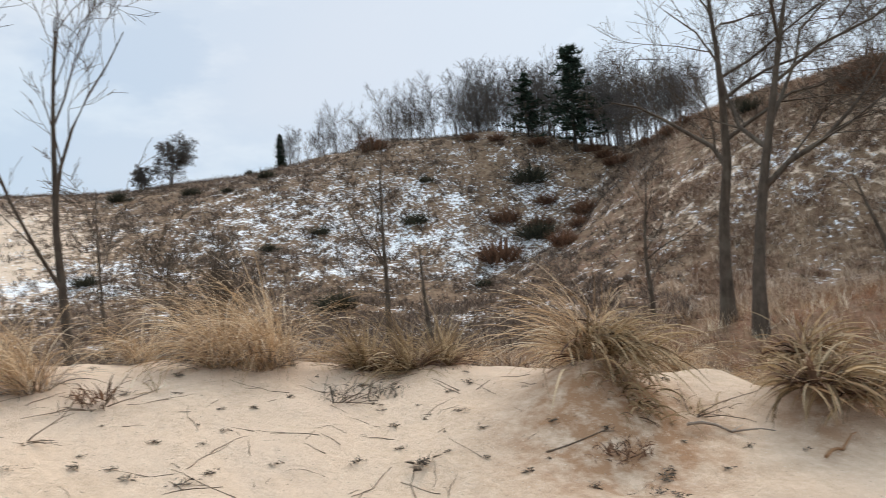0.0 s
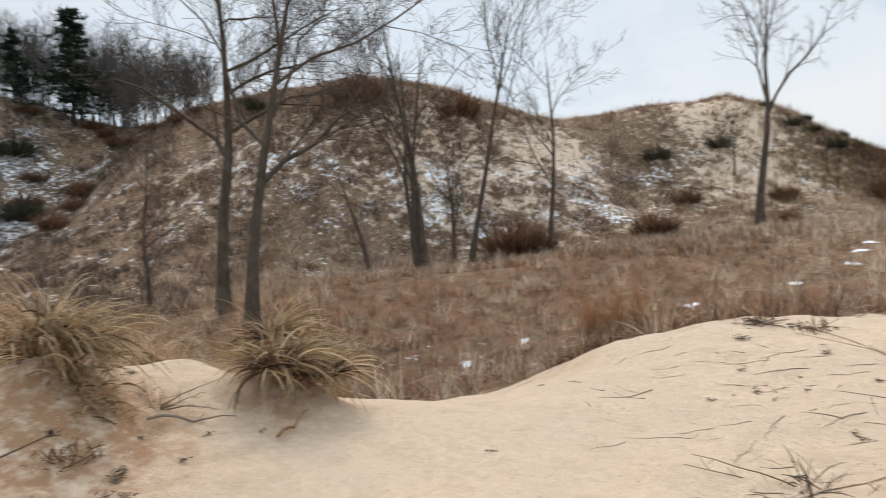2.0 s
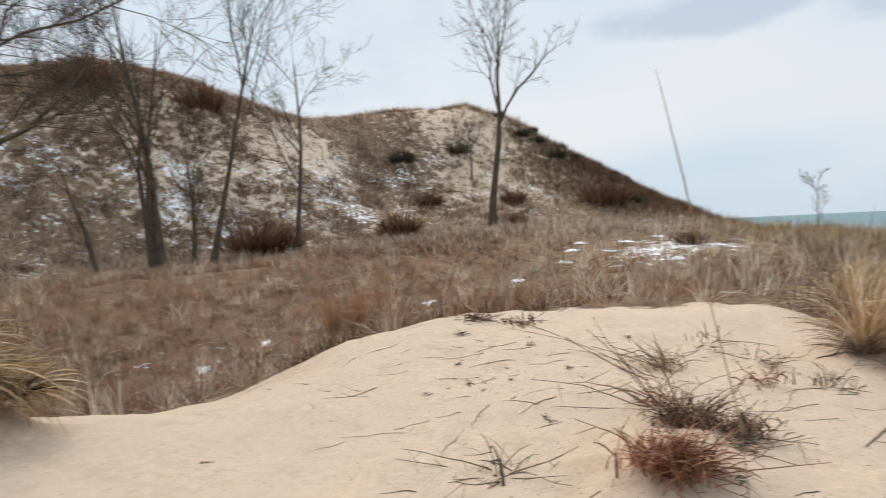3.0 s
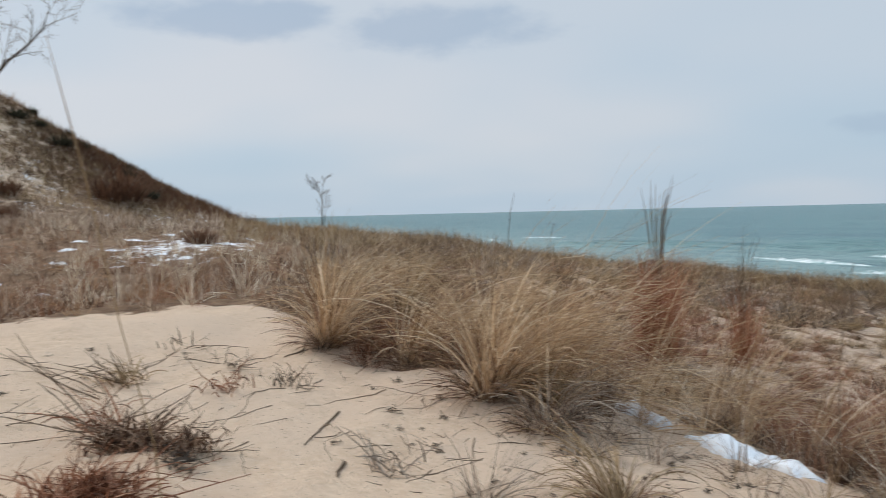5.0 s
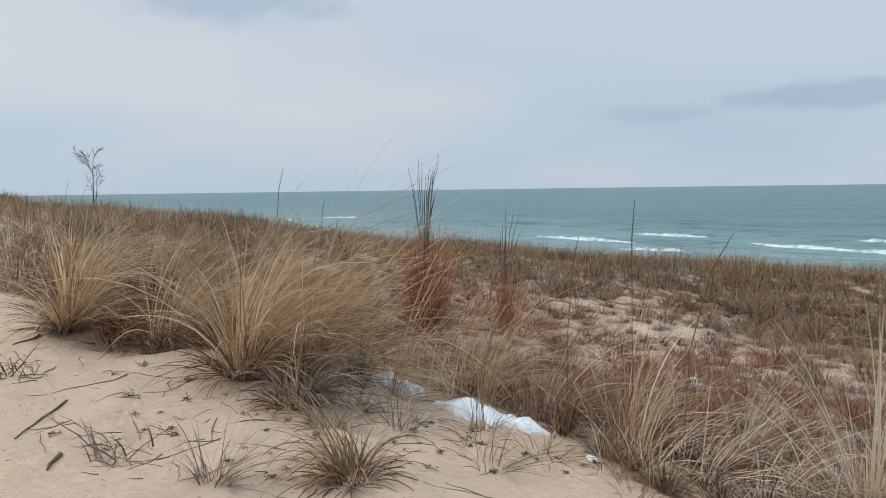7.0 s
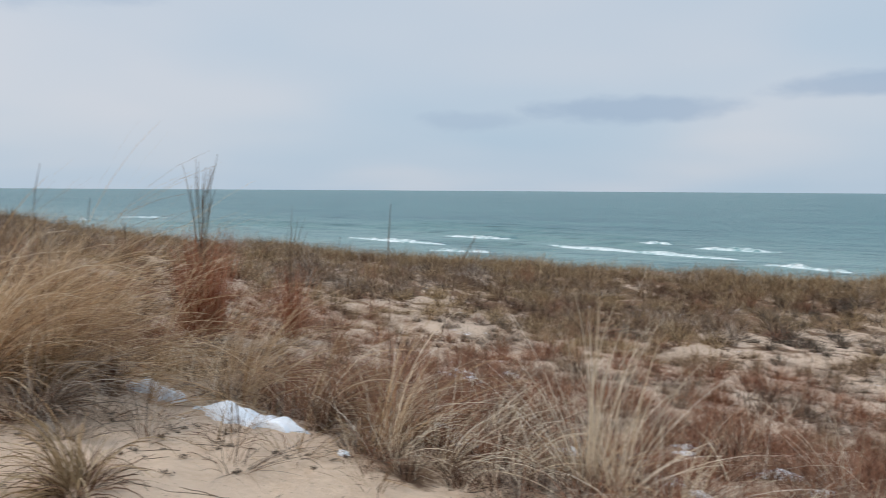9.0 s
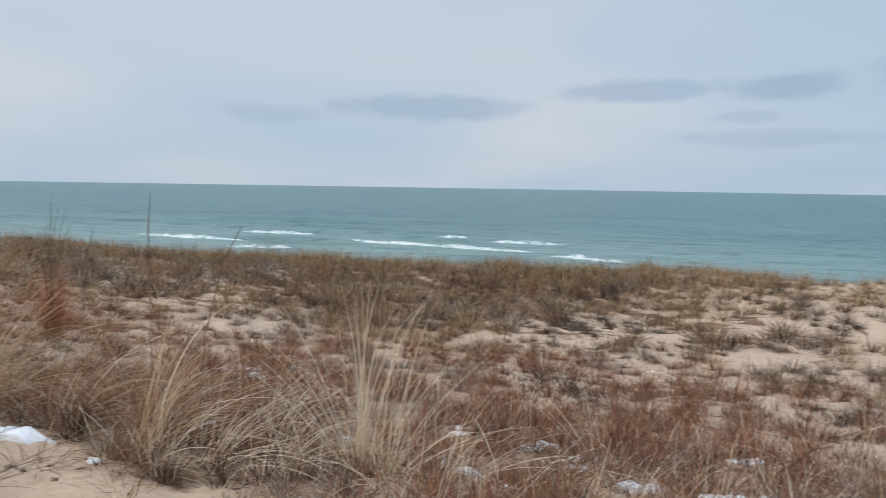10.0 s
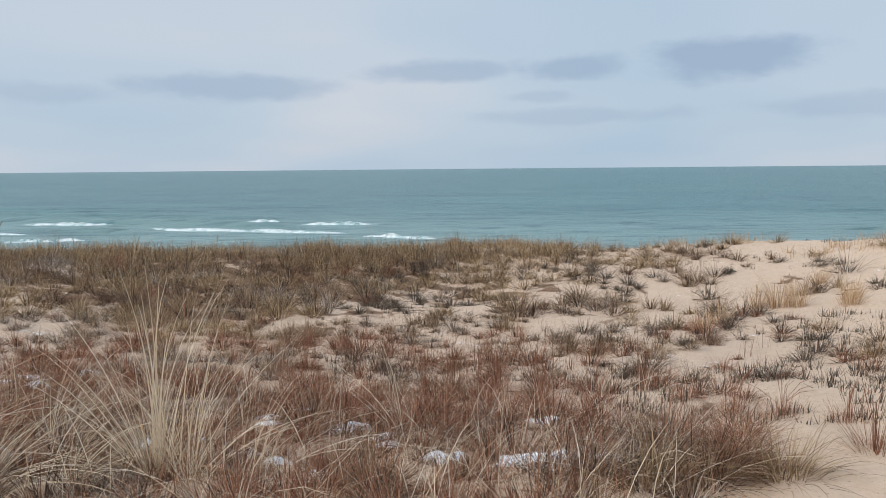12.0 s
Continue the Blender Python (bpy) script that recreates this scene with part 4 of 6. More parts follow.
tufts("orange_grass", "orange-brown grass along the bench", x, y, 28, 0.36, 0.11, 0.010, RUST_GRASS, 124, lean=1.0)
x, y, r = scatter(1000, 105, 9.0, 36, 30, 125, bare_of_snow, 0.8)
tufts("bench_grass", "pale brown withered grass on the bench", x, y, 30, 0.42, 0.12, 0.012, HILL_GRASS, 106, lean=1.0)
x, y, r = scatter(5200, 125, 9.0, 30, 30, 125, lambda x, y: bare_of_snow(x, y) * (0.35 + 0.65 * smooth(17, 12, bearing_of(x, y)[1])) * smooth(-0.3, 0.2, wave_noise(x, y, 1.1, 54)), 0.8)
tufts("bench_heath", "dark low weeds between the bench grass", x, y, 16, 0.30, 0.20, 0.02, UMBER_GRASS, 126, lean=0.8)
x, y, r = scatter(22000, 127, 44, 66, 88, 110, lambda x, y: np.clip(1.2 * bump_at(x, y, 55.5, -11, 4.5, 5), 0, 1), 1.0)
tufts("dune_heath", "dark red-brown heath on the lakeward dune slope", x, y, 8, 0.5, 0.2, 0.05, SHRUB, 128, segs=1, lean=0.5)
x, y, r = scatter(5000, 129, 44, 62, 86, 106, lambda x, y: 0.2 + 0.8 * bump_at(x, y, 54, -5, 6, 5), 1.0)
tufts("dune_crest_grass", "tan grass on the sandy upper dune slope", x, y, 7, 0.42, 0.18, 0.045, OLIVE_GRASS, 130, segs=1, lean=0.7)
x, y, r = scatter(600, 133, 9.0, 30, 30, 118, lambda x, y: grown(x, y) * (0.2 + 0.8 * (wave_noise(x, y, 3.0, 31) > 0.1)), 0.8)
tufts("straw_tufts", "straw-coloured grass tufts on the bench", x, y, 16, 0.55, 0.1, 0.012, TAN_GRASS, 134, lean=0.5, bend=1.2)
x, y, r = scatter(9000, 137, 28, 60, 50, 100, bare_of_snow, 0.8)
tufts("slope_grass", "pale tan grass on the brown dune slope", x, y, 7, 0.42, 0.18, 0.045, HILL_GRASS, 138, segs=1, lean=0.7)
x, y, r = scatter(1700, 107, 12, 30, -20, 60, grown, 0.9)
tufts("valley_grass", "dull brown grass and weeds in the valley", x, y, 10, 0.55, 0.15, 0.014, BROWN_GRASS, 108)


# the field above the lake: single dome-shaped tussocks, red, brown and grey, with pale sand between
SNOW_SPOTS = [(-0.78, -6.85, 0.6, 0.07), (-1.08, -6.75, 0.42, 0.07), (-0.95, -6.5, 0.4, 0.06), (-0.93, -8.1, 0.3, 0.03), (0.78, -8.0, 0.34, 0.05), (1.5, -7.15, 0.3, 0.05), (0.81, -6.55, 0.3, 0.06), (-0.05, -7.0, 0.3, 0.05),
              (2.99, -6.7, 0.3, 0.06), (2.92, -6.45, 0.24, 0.06), (4.69, -10.08, 0.26, 0.05), (4.27, -10.62, 0.24, 0.05), (4.38, -9.68, 0.26, 0.05), (0.45, -7.6, 0.2, 0.04), (2.3, -7.3, 0.2, 0.04)]


def sow(cell, lo, hi, az0, az1, seed):
    """One place in each cell of a grid, shifted by chance, between two distances and bearings."""
    rng = np.random.default_rng(seed)
    i, j = np.meshgrid(np.arange(-22, 34, cell), np.arange(-34, 6, cell), indexing="ij")
    x, y = (i + rng.uniform(0, cell, i.shape)).ravel(), (j + rng.uniform(0, cell, i.shape)).ravel()
    az, r = bearing_of(x, y)
    ok = (r > lo) & (r < hi) & (az > az0) & (az < az1)
    for sx, sy, w, _ in SNOW_SPOTS:
        ok &= np.hypot(x - sx, y - sy) > 0.42 * w
    ok &= ~((x > 3.4) & (x < 5.7) & (y > -5.9) & (y < -4.9))
    ok &= r > np.interp(az, [110, 125, 140, 150, 160, 215], [6.9, 6.7, 5.8, 5.0, 4.1, 3.9])
    return x[ok], y[ok], r[ok], az[ok], rng


def domes(name, label, x, y, size, per, wide, material, seed, segs=2):
    """Dome-shaped tussocks: leaves radiate from a tight foot, the outer ones lower; dead ones at the core get a
    shade-dark colour.
    """
    rng = np.random.default_rng(seed)
    n = len(x)
    squat = np.repeat(rng.uniform(0.75, 1.3, n), per)
    tip = np.repeat(rng.normal(0, 0.22, n), per)
    S, m = np.repeat(size, per), n * per
    a, q = rng.uniform(-math.pi, math.pi, m), np.sqrt(rng.uniform(0, 1, m))
    bx, by = np.repeat(x, per) + 0.32 * S * q * np.cos(a), np.repeat(y, per) + 0.32 * S * q * np.sin(a)
    base = np.stack([bx, by, land(bx, by) - 0.02], -1)
    lean = np.abs(0.08 + 0.85 * q * squat + rng.normal(0, 0.2, m) + tip * np.cos(a))
    return tagged(new(name, quads_mesh(name, *blades(base, a + rng.normal(0, 0.35, m), S * rng.uniform(0.6, 1.25, m), lean, rng.uniform(0.1, 0.9, m), wide * rng.uniform(0.6, 1.35, m), segs, 0.07, rng), material, False)), label, "grass", kind="stuff")


def sow_field(cell, lo, hi, az1, seed, per, wide, segs, grow_by):
    x, y, r, az, rng = sow(cell, lo, hi, 111, az1, seed)
    keep = rng.uniform(0, 1, len(x)) < 1.08 - 1.12 * np.clip(open_sand(x, y) - 0.25 * wave_noise(x, y, 1.5, 53), 0, 1)
    x, y, r, az = x[keep], y[keep], r[keep], az[keep]
    tones = [("red_tussocks", "rust-red round grass tussocks on the sandy field", RED_GRASS, np.interp(r, [4, 7, 13, 17, 30], [0.45, 0.78, 0.7, 0.15, 0.0])),
             ("umber_tussocks", "dark red-brown round grass tussocks on the field", UMBER_GRASS, np.interp(r, [4, 12, 30], [0.6, 0.5, 0.3])),
             ("brown_tussocks", "brown round grass tussocks on the sandy field", BROWN_GRASS, 0.5 + 0 * r),
             ("grey_tussocks", "grey dead grass tussocks among the brown ones", GREY_GRASS, np.interp(r, [4, 12, 22], [0.62, 0.38, 0.42])),
             ("olive_tussocks", "olive-brown grass tussocks across the field", OLIVE_GRASS, np.interp(r, [4, 12, 16, 26], [0.2, 0.25, 0.58, 0.55])),
             ("sage_tussocks", "dark grey low tussocks dotted over the sand", SAGE, np.where(az > 176, 0.55, 0.15) * smooth(7, 11, r))]
    score = np.array([w + 0.5 * wave_noise(x, y, 1.2, 60 + k) + 0.45 * rng.uniform(0, 1, len(x)) for k, (_, _, _, w) in enumerate(tones)])
    best, size = score.argmax(0), grow_by * np.exp(rng.normal(0, 0.34, len(x)))
    for k, (name, label, tone, _) in enumerate(tones):
        on = best == k
        if on.any():
            domes(name, label, x[on], y[on], size[on] * (0.8 if k in (1, 5) else 1.0), per, wide, tone, seed + 10 * k, segs)
    # short dead leaves, their colour darkened to deepen the shade inside each tussock
    domes("shade_toned_tussock_feet", "dead leaves at the feet of the tussocks, coloured dark as if in shade", x, y, size * 0.58, per // 3, 2.2 * wide, SHADED_FEET, seed + 90, 1)


sow_field(0.28, 3.8, 9.0, 206, 2000, 110, 0.0055, 3, 0.29)
sow_field(0.35, 9.0, 16.0, 214, 2200, 100, 0.0068, 2, 0.27)
sow_field(0.42, 16.0, 27.0, 214, 2400, 70, 0.012, 2, 0.40)


x, y, r = scatter(4200, 113, 7.0, 32, 150, 216, lambda x, y: (0.25 + 0.75 * smooth(0.25, 0.6, open_sand(x, y))) * smooth(-0.05, 0.35, wave_noise(x, y, 1.1, 23) + 0.3 * wave_noise(x, y, 4.0, 37)), 0.9)
tufts("sage_stubble", "dark grey stubble plants dotted over the sand", x, y, 13, 0.13, 0.06, 0.015, SAGE, 114, lean=0.7, bend=0.2, segs=1, wind=0.1)
x, y, r = scatter(5200, 115, 22, 36, 105, 200, lambda x, y: smooth(22.5, 26, bearing_of(x, y)[1]) * smooth(-0.55, 0.0, wave_noise(x, y, 3.0, 30)), 1.0)
tufts("bank_grass", "pale brown grass along the edge of the bank", x, y, 18, 0.46, 0.14, 0.015, OLIVE_GRASS, 116, lean=0.6, bend=0.6)
tufts("bank_thatch", "red-brown grass in the bank's edge", x, y, 8, 0.34, 0.18, 0.02, UMBER_GRASS, 117, lean=0.7, bend=0.5, segs=1)
x, y, r = scatter(500, 118, 24, 34, 184, 214, lambda x, y: smooth(0.0, 0.4, wave_noise(x, y, 2.0, 38)), 1.0)
tufts("bank_straw", "pale straw tufts along the sandy edge of the bank", x, y, 18, 0.36, 0.14, 0.014, MARRAM, 118, lean=0.6, bend=0.6)
def reddish(x, y):
    az, r = bearing_of(x, y)
    return (r > np.interp(az, [110, 125, 140, 150, 160, 215], [6.9, 6.7, 5.8, 5.0, 4.1, 3.9])) * (1.05 - open_sand(x, y)) * smooth(0.0, 0.3, wave_noise(x, y, 1.2, 60) + 0.1) * np.interp(r, [4, 12, 18], [1, 0.9, 0.3])


x, y, r = scatter(1700, 143, 4.2, 18, 116, 206, reddish, 0.8)
tufts("lake_field_stalks", "thin upright red-brown seed stalks over the field", x, y, 8, 0.40, 0.10, 0.0042, RED_GRASS, 144, lean=0.2, bend=0.3, wind=0.2)
x, y, r = scatter(420, 164, 3.8, 9, 122, 203, lambda x, y: (bearing_of(x, y)[1] > np.interp(bearing_of(x, y)[0], [110, 140, 150, 160, 215], [6.9, 5.8, 5.0, 4.1, 3.9])) * (1.0 - open_sand(x, y)), 1.0)
tufts("near_pale_tangle", "bleached grass blades fallen over the near field", x, y, 7, 0.55, 0.12, 0.0055, TAN_GRASS, 174, lean=0.9, bend=1.2, segs=4, wind=0.4)


# ---- marram clumps on the crest, one by one ----
def clump(name, x, y, label, n, high, wide, material, seed, wind=0.6, lean=0.32, bend=2.5, blade=0.008, thatch=None, az=None, sink=0.05, under=GREY_GRASS, segs=8, late=1.25, spread=0.75, bundles=9):
    """A tussock: a tight foot, leaves that rise and then arch over, mostly down the wind, and dead leaves round it."""
    rng = np.random.default_rng(seed)
    ob = thing(name, on_land(x, y, sink), label, "grass", "grass clumps on the sand")
    aim = WIND if az is None else az
    # the leaves lie in bundles that lean their own ways; some stand singly
    nb = bundles
    b_way = np.where(rng.uniform(0, 1, nb) < wind, aim + rng.normal(0, spread, nb), rng.uniform(0, 6.28, nb))
    b_lean, b_long = np.abs(rng.normal(0.05, lean, nb)), rng.uniform(0.6, 1.12, nb)
    which = rng.integers(0, nb, n)
    single = rng.uniform(0, 1, n) < 0.4
    a = rng.uniform(0, 6.28, n)
    way = np.where(single, np.where(rng.uniform(0, 1, n) < wind, aim + rng.normal(0, spread, n), a), b_way[which] + rng.normal(0, 0.3, n))
    tilt = np.where(single, np.abs(rng.normal(0.05, lean, n)), np.abs(b_lean[which] + rng.normal(0, 0.13, n)))
    size = np.where(single, 1.0, b_long[which]) * rng.uniform(0.6, 1.2, n)
    q = np.sqrt(rng.uniform(0, 1, n))
    foot = np.where(single, a, way + rng.normal(0, 0.7, n))
    base = np.stack([0.6 * wide * q * np.cos(foot), 0.6 * wide * q * np.sin(foot), np.zeros(n)], -1)
    v, f = blades(base, way, high * size, tilt, bend * rng.uniform(0.4, 1.1, n), blade * rng.uniform(0.6, 1.4, n), segs, 0.07, rng, late)
    part("leaf_tuft", quads_mesh("leaf_tuft", v, f, material), ob)
    m = thatch if thatch is not None else n // 2
    if m:
        a, q = rng.uniform(0, 6.28, m), np.sqrt(rng.uniform(0, 1, m))
        base = np.stack([0.7 * wide * q * np.cos(a), 0.7 * wide * q * np.sin(a), np.full(m, 0.02)], -1)
        v, f = blades(base, a + rng.normal(0, 0.6, m), high * rng.uniform(0.25, 0.6, m), rng.uniform(0.3, 1.2, m), rng.uniform(0.3, 1.6, m), blade * rng.uniform(0.7, 1.5, m), 5, 0.1, rng)
        part("dead_thatch", quads_mesh("dead_thatch", v, f, under), ob, "grey dead leaves at the foot")
    return ob


M = "arching tuft of dry golden marram grass on the sand"
for k, (x, y, n, high, wide) in enumerate(((0.45, 6.15, 240, 0.95, 0.2), (0.2, 6.7, 200, 0.9, 0.2), (1.95, 6.5, 360, 1.2, 0.28), (2.4, 6.4, 340, 1.2, 0.28), (2.2, 6.3, 160, 0.75, 0.3), (7.0, 5.6, 260, 0.9, 0.2), (1.4, 7.4, 200, 0.7, 0.2), (3.0, 6.9, 180, 0.55, 0.18), (4.3, 6.2, 180, 0.5, 0.16), (5.9, 4.9, 300, 0.7, 0.18), (6.5, 4.2, 320, 0.7, 0.18), (5.1, 5.4, 240, 0.75, 0.2), (6.9, 5.0, 240, 0.7, 0.2), (8.2, 6.2, 240, 0.7, 0.2))):
    clump("marram_grass", x, y, M, n, high, wide, MARRAM, 200 + k)
for k, (x, y) in enumerate(((3.2, 6.15), (3.5, 5.85), (3.85, 5.9))):
    clump("marram_grass", x, y, "low brown withered marram tuft on the sand crest", 220, 0.66, 0.2, OLIVE_GRASS, 215 + k, lean=0.7, bend=1.2, blade=0.012, under=UMBER_GRASS, thatch=200)


def slumped_clump(x, y, n, high, seed, label, hang=220, hang_way=-95, low=0.35, wide=0.3):
    """A tussock at a broken edge: leaves sweep up and down the wind, a skirt of old ones hangs over the sand."""
    ob = clump("marram_grass", x, y, label, n, high, wide, MARRAM, seed, wind=0.8, az=radians(160), lean=0.5, bend=1.7, blade=0.010, under=UMBER_GRASS, bundles=12, spread=0.5)
    rng = np.random.default_rng(seed + 1)
    c, q = math.cos(radians(hang_way)), math.sin(radians(hang_way))
    u, w = rng.normal(0, 0.13, hang), rng.uniform(-0.1, 0.45, hang)
    bx, by = x - q * u + c * w, y + c * u + q * w
    base = np.stack([bx - x, by - y, land(bx, by) - float(land(x, y)) + low * rng.uniform(0.3, 1.0, hang)], -1)
    group = np.round(u * 9) / 9
    v, f = blades(base, radians(hang_way) + group * 0.8 + rng.normal(0, 0.13, hang), 0.9 * high * rng.uniform(0.45, 1.1, hang), rng.uniform(0.7, 1.35, hang), rng.uniform(0.6, 1.5, hang), 0.016 * rng.uniform(0.5, 1.4, hang), 6, 0.08, rng, 1.0)
    part("hanging_leaves", quads_mesh("hanging_leaves", v, f, OLIVE_GRASS), ob, "old leaves hanging over the sand")
    m = hang // 5
    v, f = blades(base[:m], radians(hang_way) + rng.normal(0, 0.5, m), 0.5 * high * rng.uniform(0.4, 1.0, m), rng.uniform(0.6, 1.4, m), rng.uniform(0.6, 1.6, m), 0.02 * rng.uniform(0.5, 1.4, m), 5, 0.1, rng, 1.0)
    part("dead_thatch", quads_mesh("dead_thatch", v, f, UMBER_GRASS), ob, "dark dead leaves under the skirt")
    return ob


slumped_clump(4.5, 4.4, 260, 0.95, 220, "large marram tussock slumping down an eroded sand lump", 260, -108, 0.3, 0.22)
slumped_clump(4.28, 3.95, 30, 0.4, 227, "old marram leaves hanging down an eroded sand lump", 90, -108, 0.1, 0.15)
def mop(x, y, n, high, rise, seed, label, way, wide=0.16):
    """A collapsed tussock: broad old leaves in hanks that rise a little and hang down over the sand all round."""
    ob = clump("marram_grass", x, y, label, n, high, wide, OLIVE_GRASS, seed, wind=0.55, az=radians(way), lean=0.85, bend=1.9, blade=0.022, thatch=n, sink=-rise, under=UMBER_GRASS, late=0.9, spread=0.9, bundles=13)
    rng = np.random.default_rng(seed + 1)
    m = n // 3
    v, f = blades(np.stack([rng.normal(0, 0.1, m), rng.normal(0, 0.1, m), rng.uniform(-0.02, 0.05, m)], -1), radians(way) + rng.normal(0, 0.9, m), high * rng.uniform(0.6, 1.3, m), rng.uniform(0.8, 1.4, m), rng.uniform(0.8, 1.6, m), 0.016 * rng.uniform(0.6, 1.4, m), 7, 0.1, rng, 0.9)
    part("pale_leaves", quads_mesh("pale_leaves", v, f, MARRAM), ob, "bleached leaves over the tangle")
    return ob


mop(5.8, 3.42, 130, 0.5, 0.3, 221, "mop of old drooping marram leaves on the sand crest", -80)
mop(5.3, 3.0, 190, 0.5, 0.16, 228, "collapsed tangle of old marram grass with bare roots", -65, 0.3)
mop(5.55, 2.8, 150, 0.45, 0.1, 230, "collapsed tangle of old marram grass with bare roots", -45, 0.26)
clump("marram_grass", 6.35, 3.75, "arching dry marram tuft behind the tangle", 150, 0.75, 0.16, MARRAM, 2221, wind=0.5, lean=0.4, bend=1.8, blade=0.010, under=UMBER_GRASS)
E1 = radians(-138)
clump("marram_grass", 7.6, -3.9, "golden marram tuft standing on bare sand", 300, 1.25, 0.16, MARRAM, 222, wind=0.5, az=E1, blade=0.010, bend=1.6, under=UMBER_GRASS)
clump("marram_grass", 5.7, -4.45, "large arching golden marram tussock", 300, 1.55, 0.2, MARRAM, 223, wind=0.72, az=E1, blade=0.010, bend=1.75, under=UMBER_GRASS, bundles=14, lean=0.45, thatch=220)
clump("marram_grass", 4.95, -4.4, "low grey-brown marram tuft with dark thatch", 200, 0.75, 0.2, GREY_GRASS, 224, lean=0.9, under=UMBER_GRASS, thatch=260)
clump("marram_grass", 5.75, -5.05, "arching dry marram tuft beside the snow", 240, 1.3, 0.18, MARRAM, 229, wind=0.75, az=E1, bend=1.7, blade=0.010, under=UMBER_GRASS)
clump("marram_grass", 3.66, -3.82, "leaning marram tuft with a dark foot at the edge of the sand", 170, 0.62, 0.13, OLIVE_GRASS, 225, lean=0.7, az=radians(30), wind=0.6, blade=0.009, under=UMBER_GRASS, thatch=150)
clump("marram_grass", 5.12, -5.1, "short dark upright stub of old marram", 160, 0.42, 0.1, UMBER_GRASS, 231, lean=0.2, bend=0.6, thatch=60, blade=0.012, under=UMBER_GRASS)
clump("marram_grass", 3.62, -5.72, "short dark upright stub of old marram", 150, 0.36, 0.09, UMBER_GRASS, 237, lean=0.2, bend=0.6, thatch=70, blade=0.012, under=UMBER_GRASS)
clump("marram_grass", 5.35, -4.75, "grey dead marram tuft fallen over the sand", 180, 0.6, 0.18, OLIVE_GRASS, 232, lean=0.9, bend=1.2, under=UMBER_GRASS)
clump("marram_grass", 4.35, -4.2, "grey dead marram tuft fallen over the sand", 110, 0.35, 0.16, GREY_GRASS, 233, lean=0.9, bend=1.0)
clump("marram_grass", 4.9, -6.15, "long arching marram tuft leaning over the snow", 100, 1.3, 0.18, MARRAM, 234, wind=0.8, az=E1, bend=1.6, blade=0.010, lean=0.6, under=UMBER_GRASS)
clump("marram_grass", 4.1, -6.1, "long arching marram tuft leaning over the snow", 60, 1.3, 0.18, MARRAM, 235, wind=0.7, az=E1, bend=1.6, blade=0.010, lean=0.6, under=UMBER_GRASS)
clump("marram_grass", 3.2, -5.9, "long arching marram tuft at the foot of the sand", 60, 1.2, 0.18, MARRAM, 236, wind=0.6, az=E1, bend=1.5, blade=0.009, lean=0.6, under=UMBER_GRASS)
clump("marram_grass", 4.05, -3.25, "small grey dead grass wisp on the sand", 90, 0.4, 0.1, GREY_GRASS, 226, lean=0.6, bend=0.8, thatch=0)
for k, (x, y, n, high) in enumerate(((7.1, -4.5, 340, 1.1), (7.4, -5.4, 340, 1.0), (8.6, -5.2, 340, 1.0), (9.4, -4.6, 300, 0.9), (7.2, -6.4, 260, 0.8), (8.4, -6.6, 260, 0.8), (10.5, -6.0, 260, 0.9), (9.6, -7.6, 240, 0.8), (11.8, -7.0, 220, 0.8), (6.4, -5.4, 200, 0.55), (6.9, -5.1, 240, 0.7), (10.0, -5.2, 260, 0.9), (8.0, -5.8, 260, 0.9))):
    clump("marram_grass", x, y, "arching dry marram tuft on the grassy shoulder", int(n * 0.75), high * 1.15, 0.24, (MARRAM, MARRAM, OLIVE_GRASS)[k % 3], 240 + k, wind=0.7, az=E1, blade=0.010, bend=1.6, lean=0.55, under=UMBER_GRASS, bundles=11)
for k, (x, y, n, high) in enumerate(((5.4, -4.85, 80, 1.9), (4.95, -5.3, 60, 1.6), (5.6, -5.0, 60, 1.7), (4.4, -5.75, 40, 1.3))):
    clump("marram_grass", x, y, "long golden marram leaves arching over the snow", n, high, 0.12, MARRAM, 1290 + k, wind=1.0, az=radians(-120), lean=0.62, bend=1.25, blade=0.008, thatch=0, bundles=9, spread=0.28)
for k, (x, y, n, high) in enumerate(((5.9, -4.7, 110, 1.7), (5.6, -5.3, 90, 1.4), (4.9, -5.95, 90, 1.3), (4.1, -6.05, 50, 0.95), (5.9, -5.7, 80, 1.3), (3.3, -6.2, 40, 0.8), (3.7, -6.6, 50, 1.0), (2.7, -5.75, 46, 0.9), (2.3, -5.95, 46, 0.9), (3.0, -5.6, 40, 0.9), (1.2, -6.2, 40, 0.8), (2.9, -7.0, 40, 0.9))):
    clump("marram_grass", x, y, "long pale marram leaves bowed over by the wind", n, high, 0.16, (MARRAM, TAN_GRASS)[k > 5], 290 + k, wind=0.9, az=E1, lean=0.7 if k < 3 else 1.05, bend=1.1, blade=0.007, thatch=0, bundles=7, spread=0.45)
for k, (x, y, n, high) in enumerate(((3.9, -6.5, 260, 0.9), (3.3, -6.2, 240, 0.85), (4.3, -7.2, 240, 0.85), (3.4, -7.4, 220, 0.8), (2.7, -6.9, 220, 0.8), (5.0, -8.0, 200, 0.8), (3.9, -8.4, 200, 0.75), (1.5, -6.7, 220, 0.7), (2.9, -8.2, 200, 0.7))):
    clump("dune_grass", x, y, "tangled tan and brown dune grass above the lake", int(n * 0.9), high * 0.55, 0.2, (RED_GRASS, UMBER_GRASS, BROWN_GRASS)[k % 3], 260 + k, wind=0.5, az=E1, lean=0.8, bend=1.6, under=UMBER_GRASS)
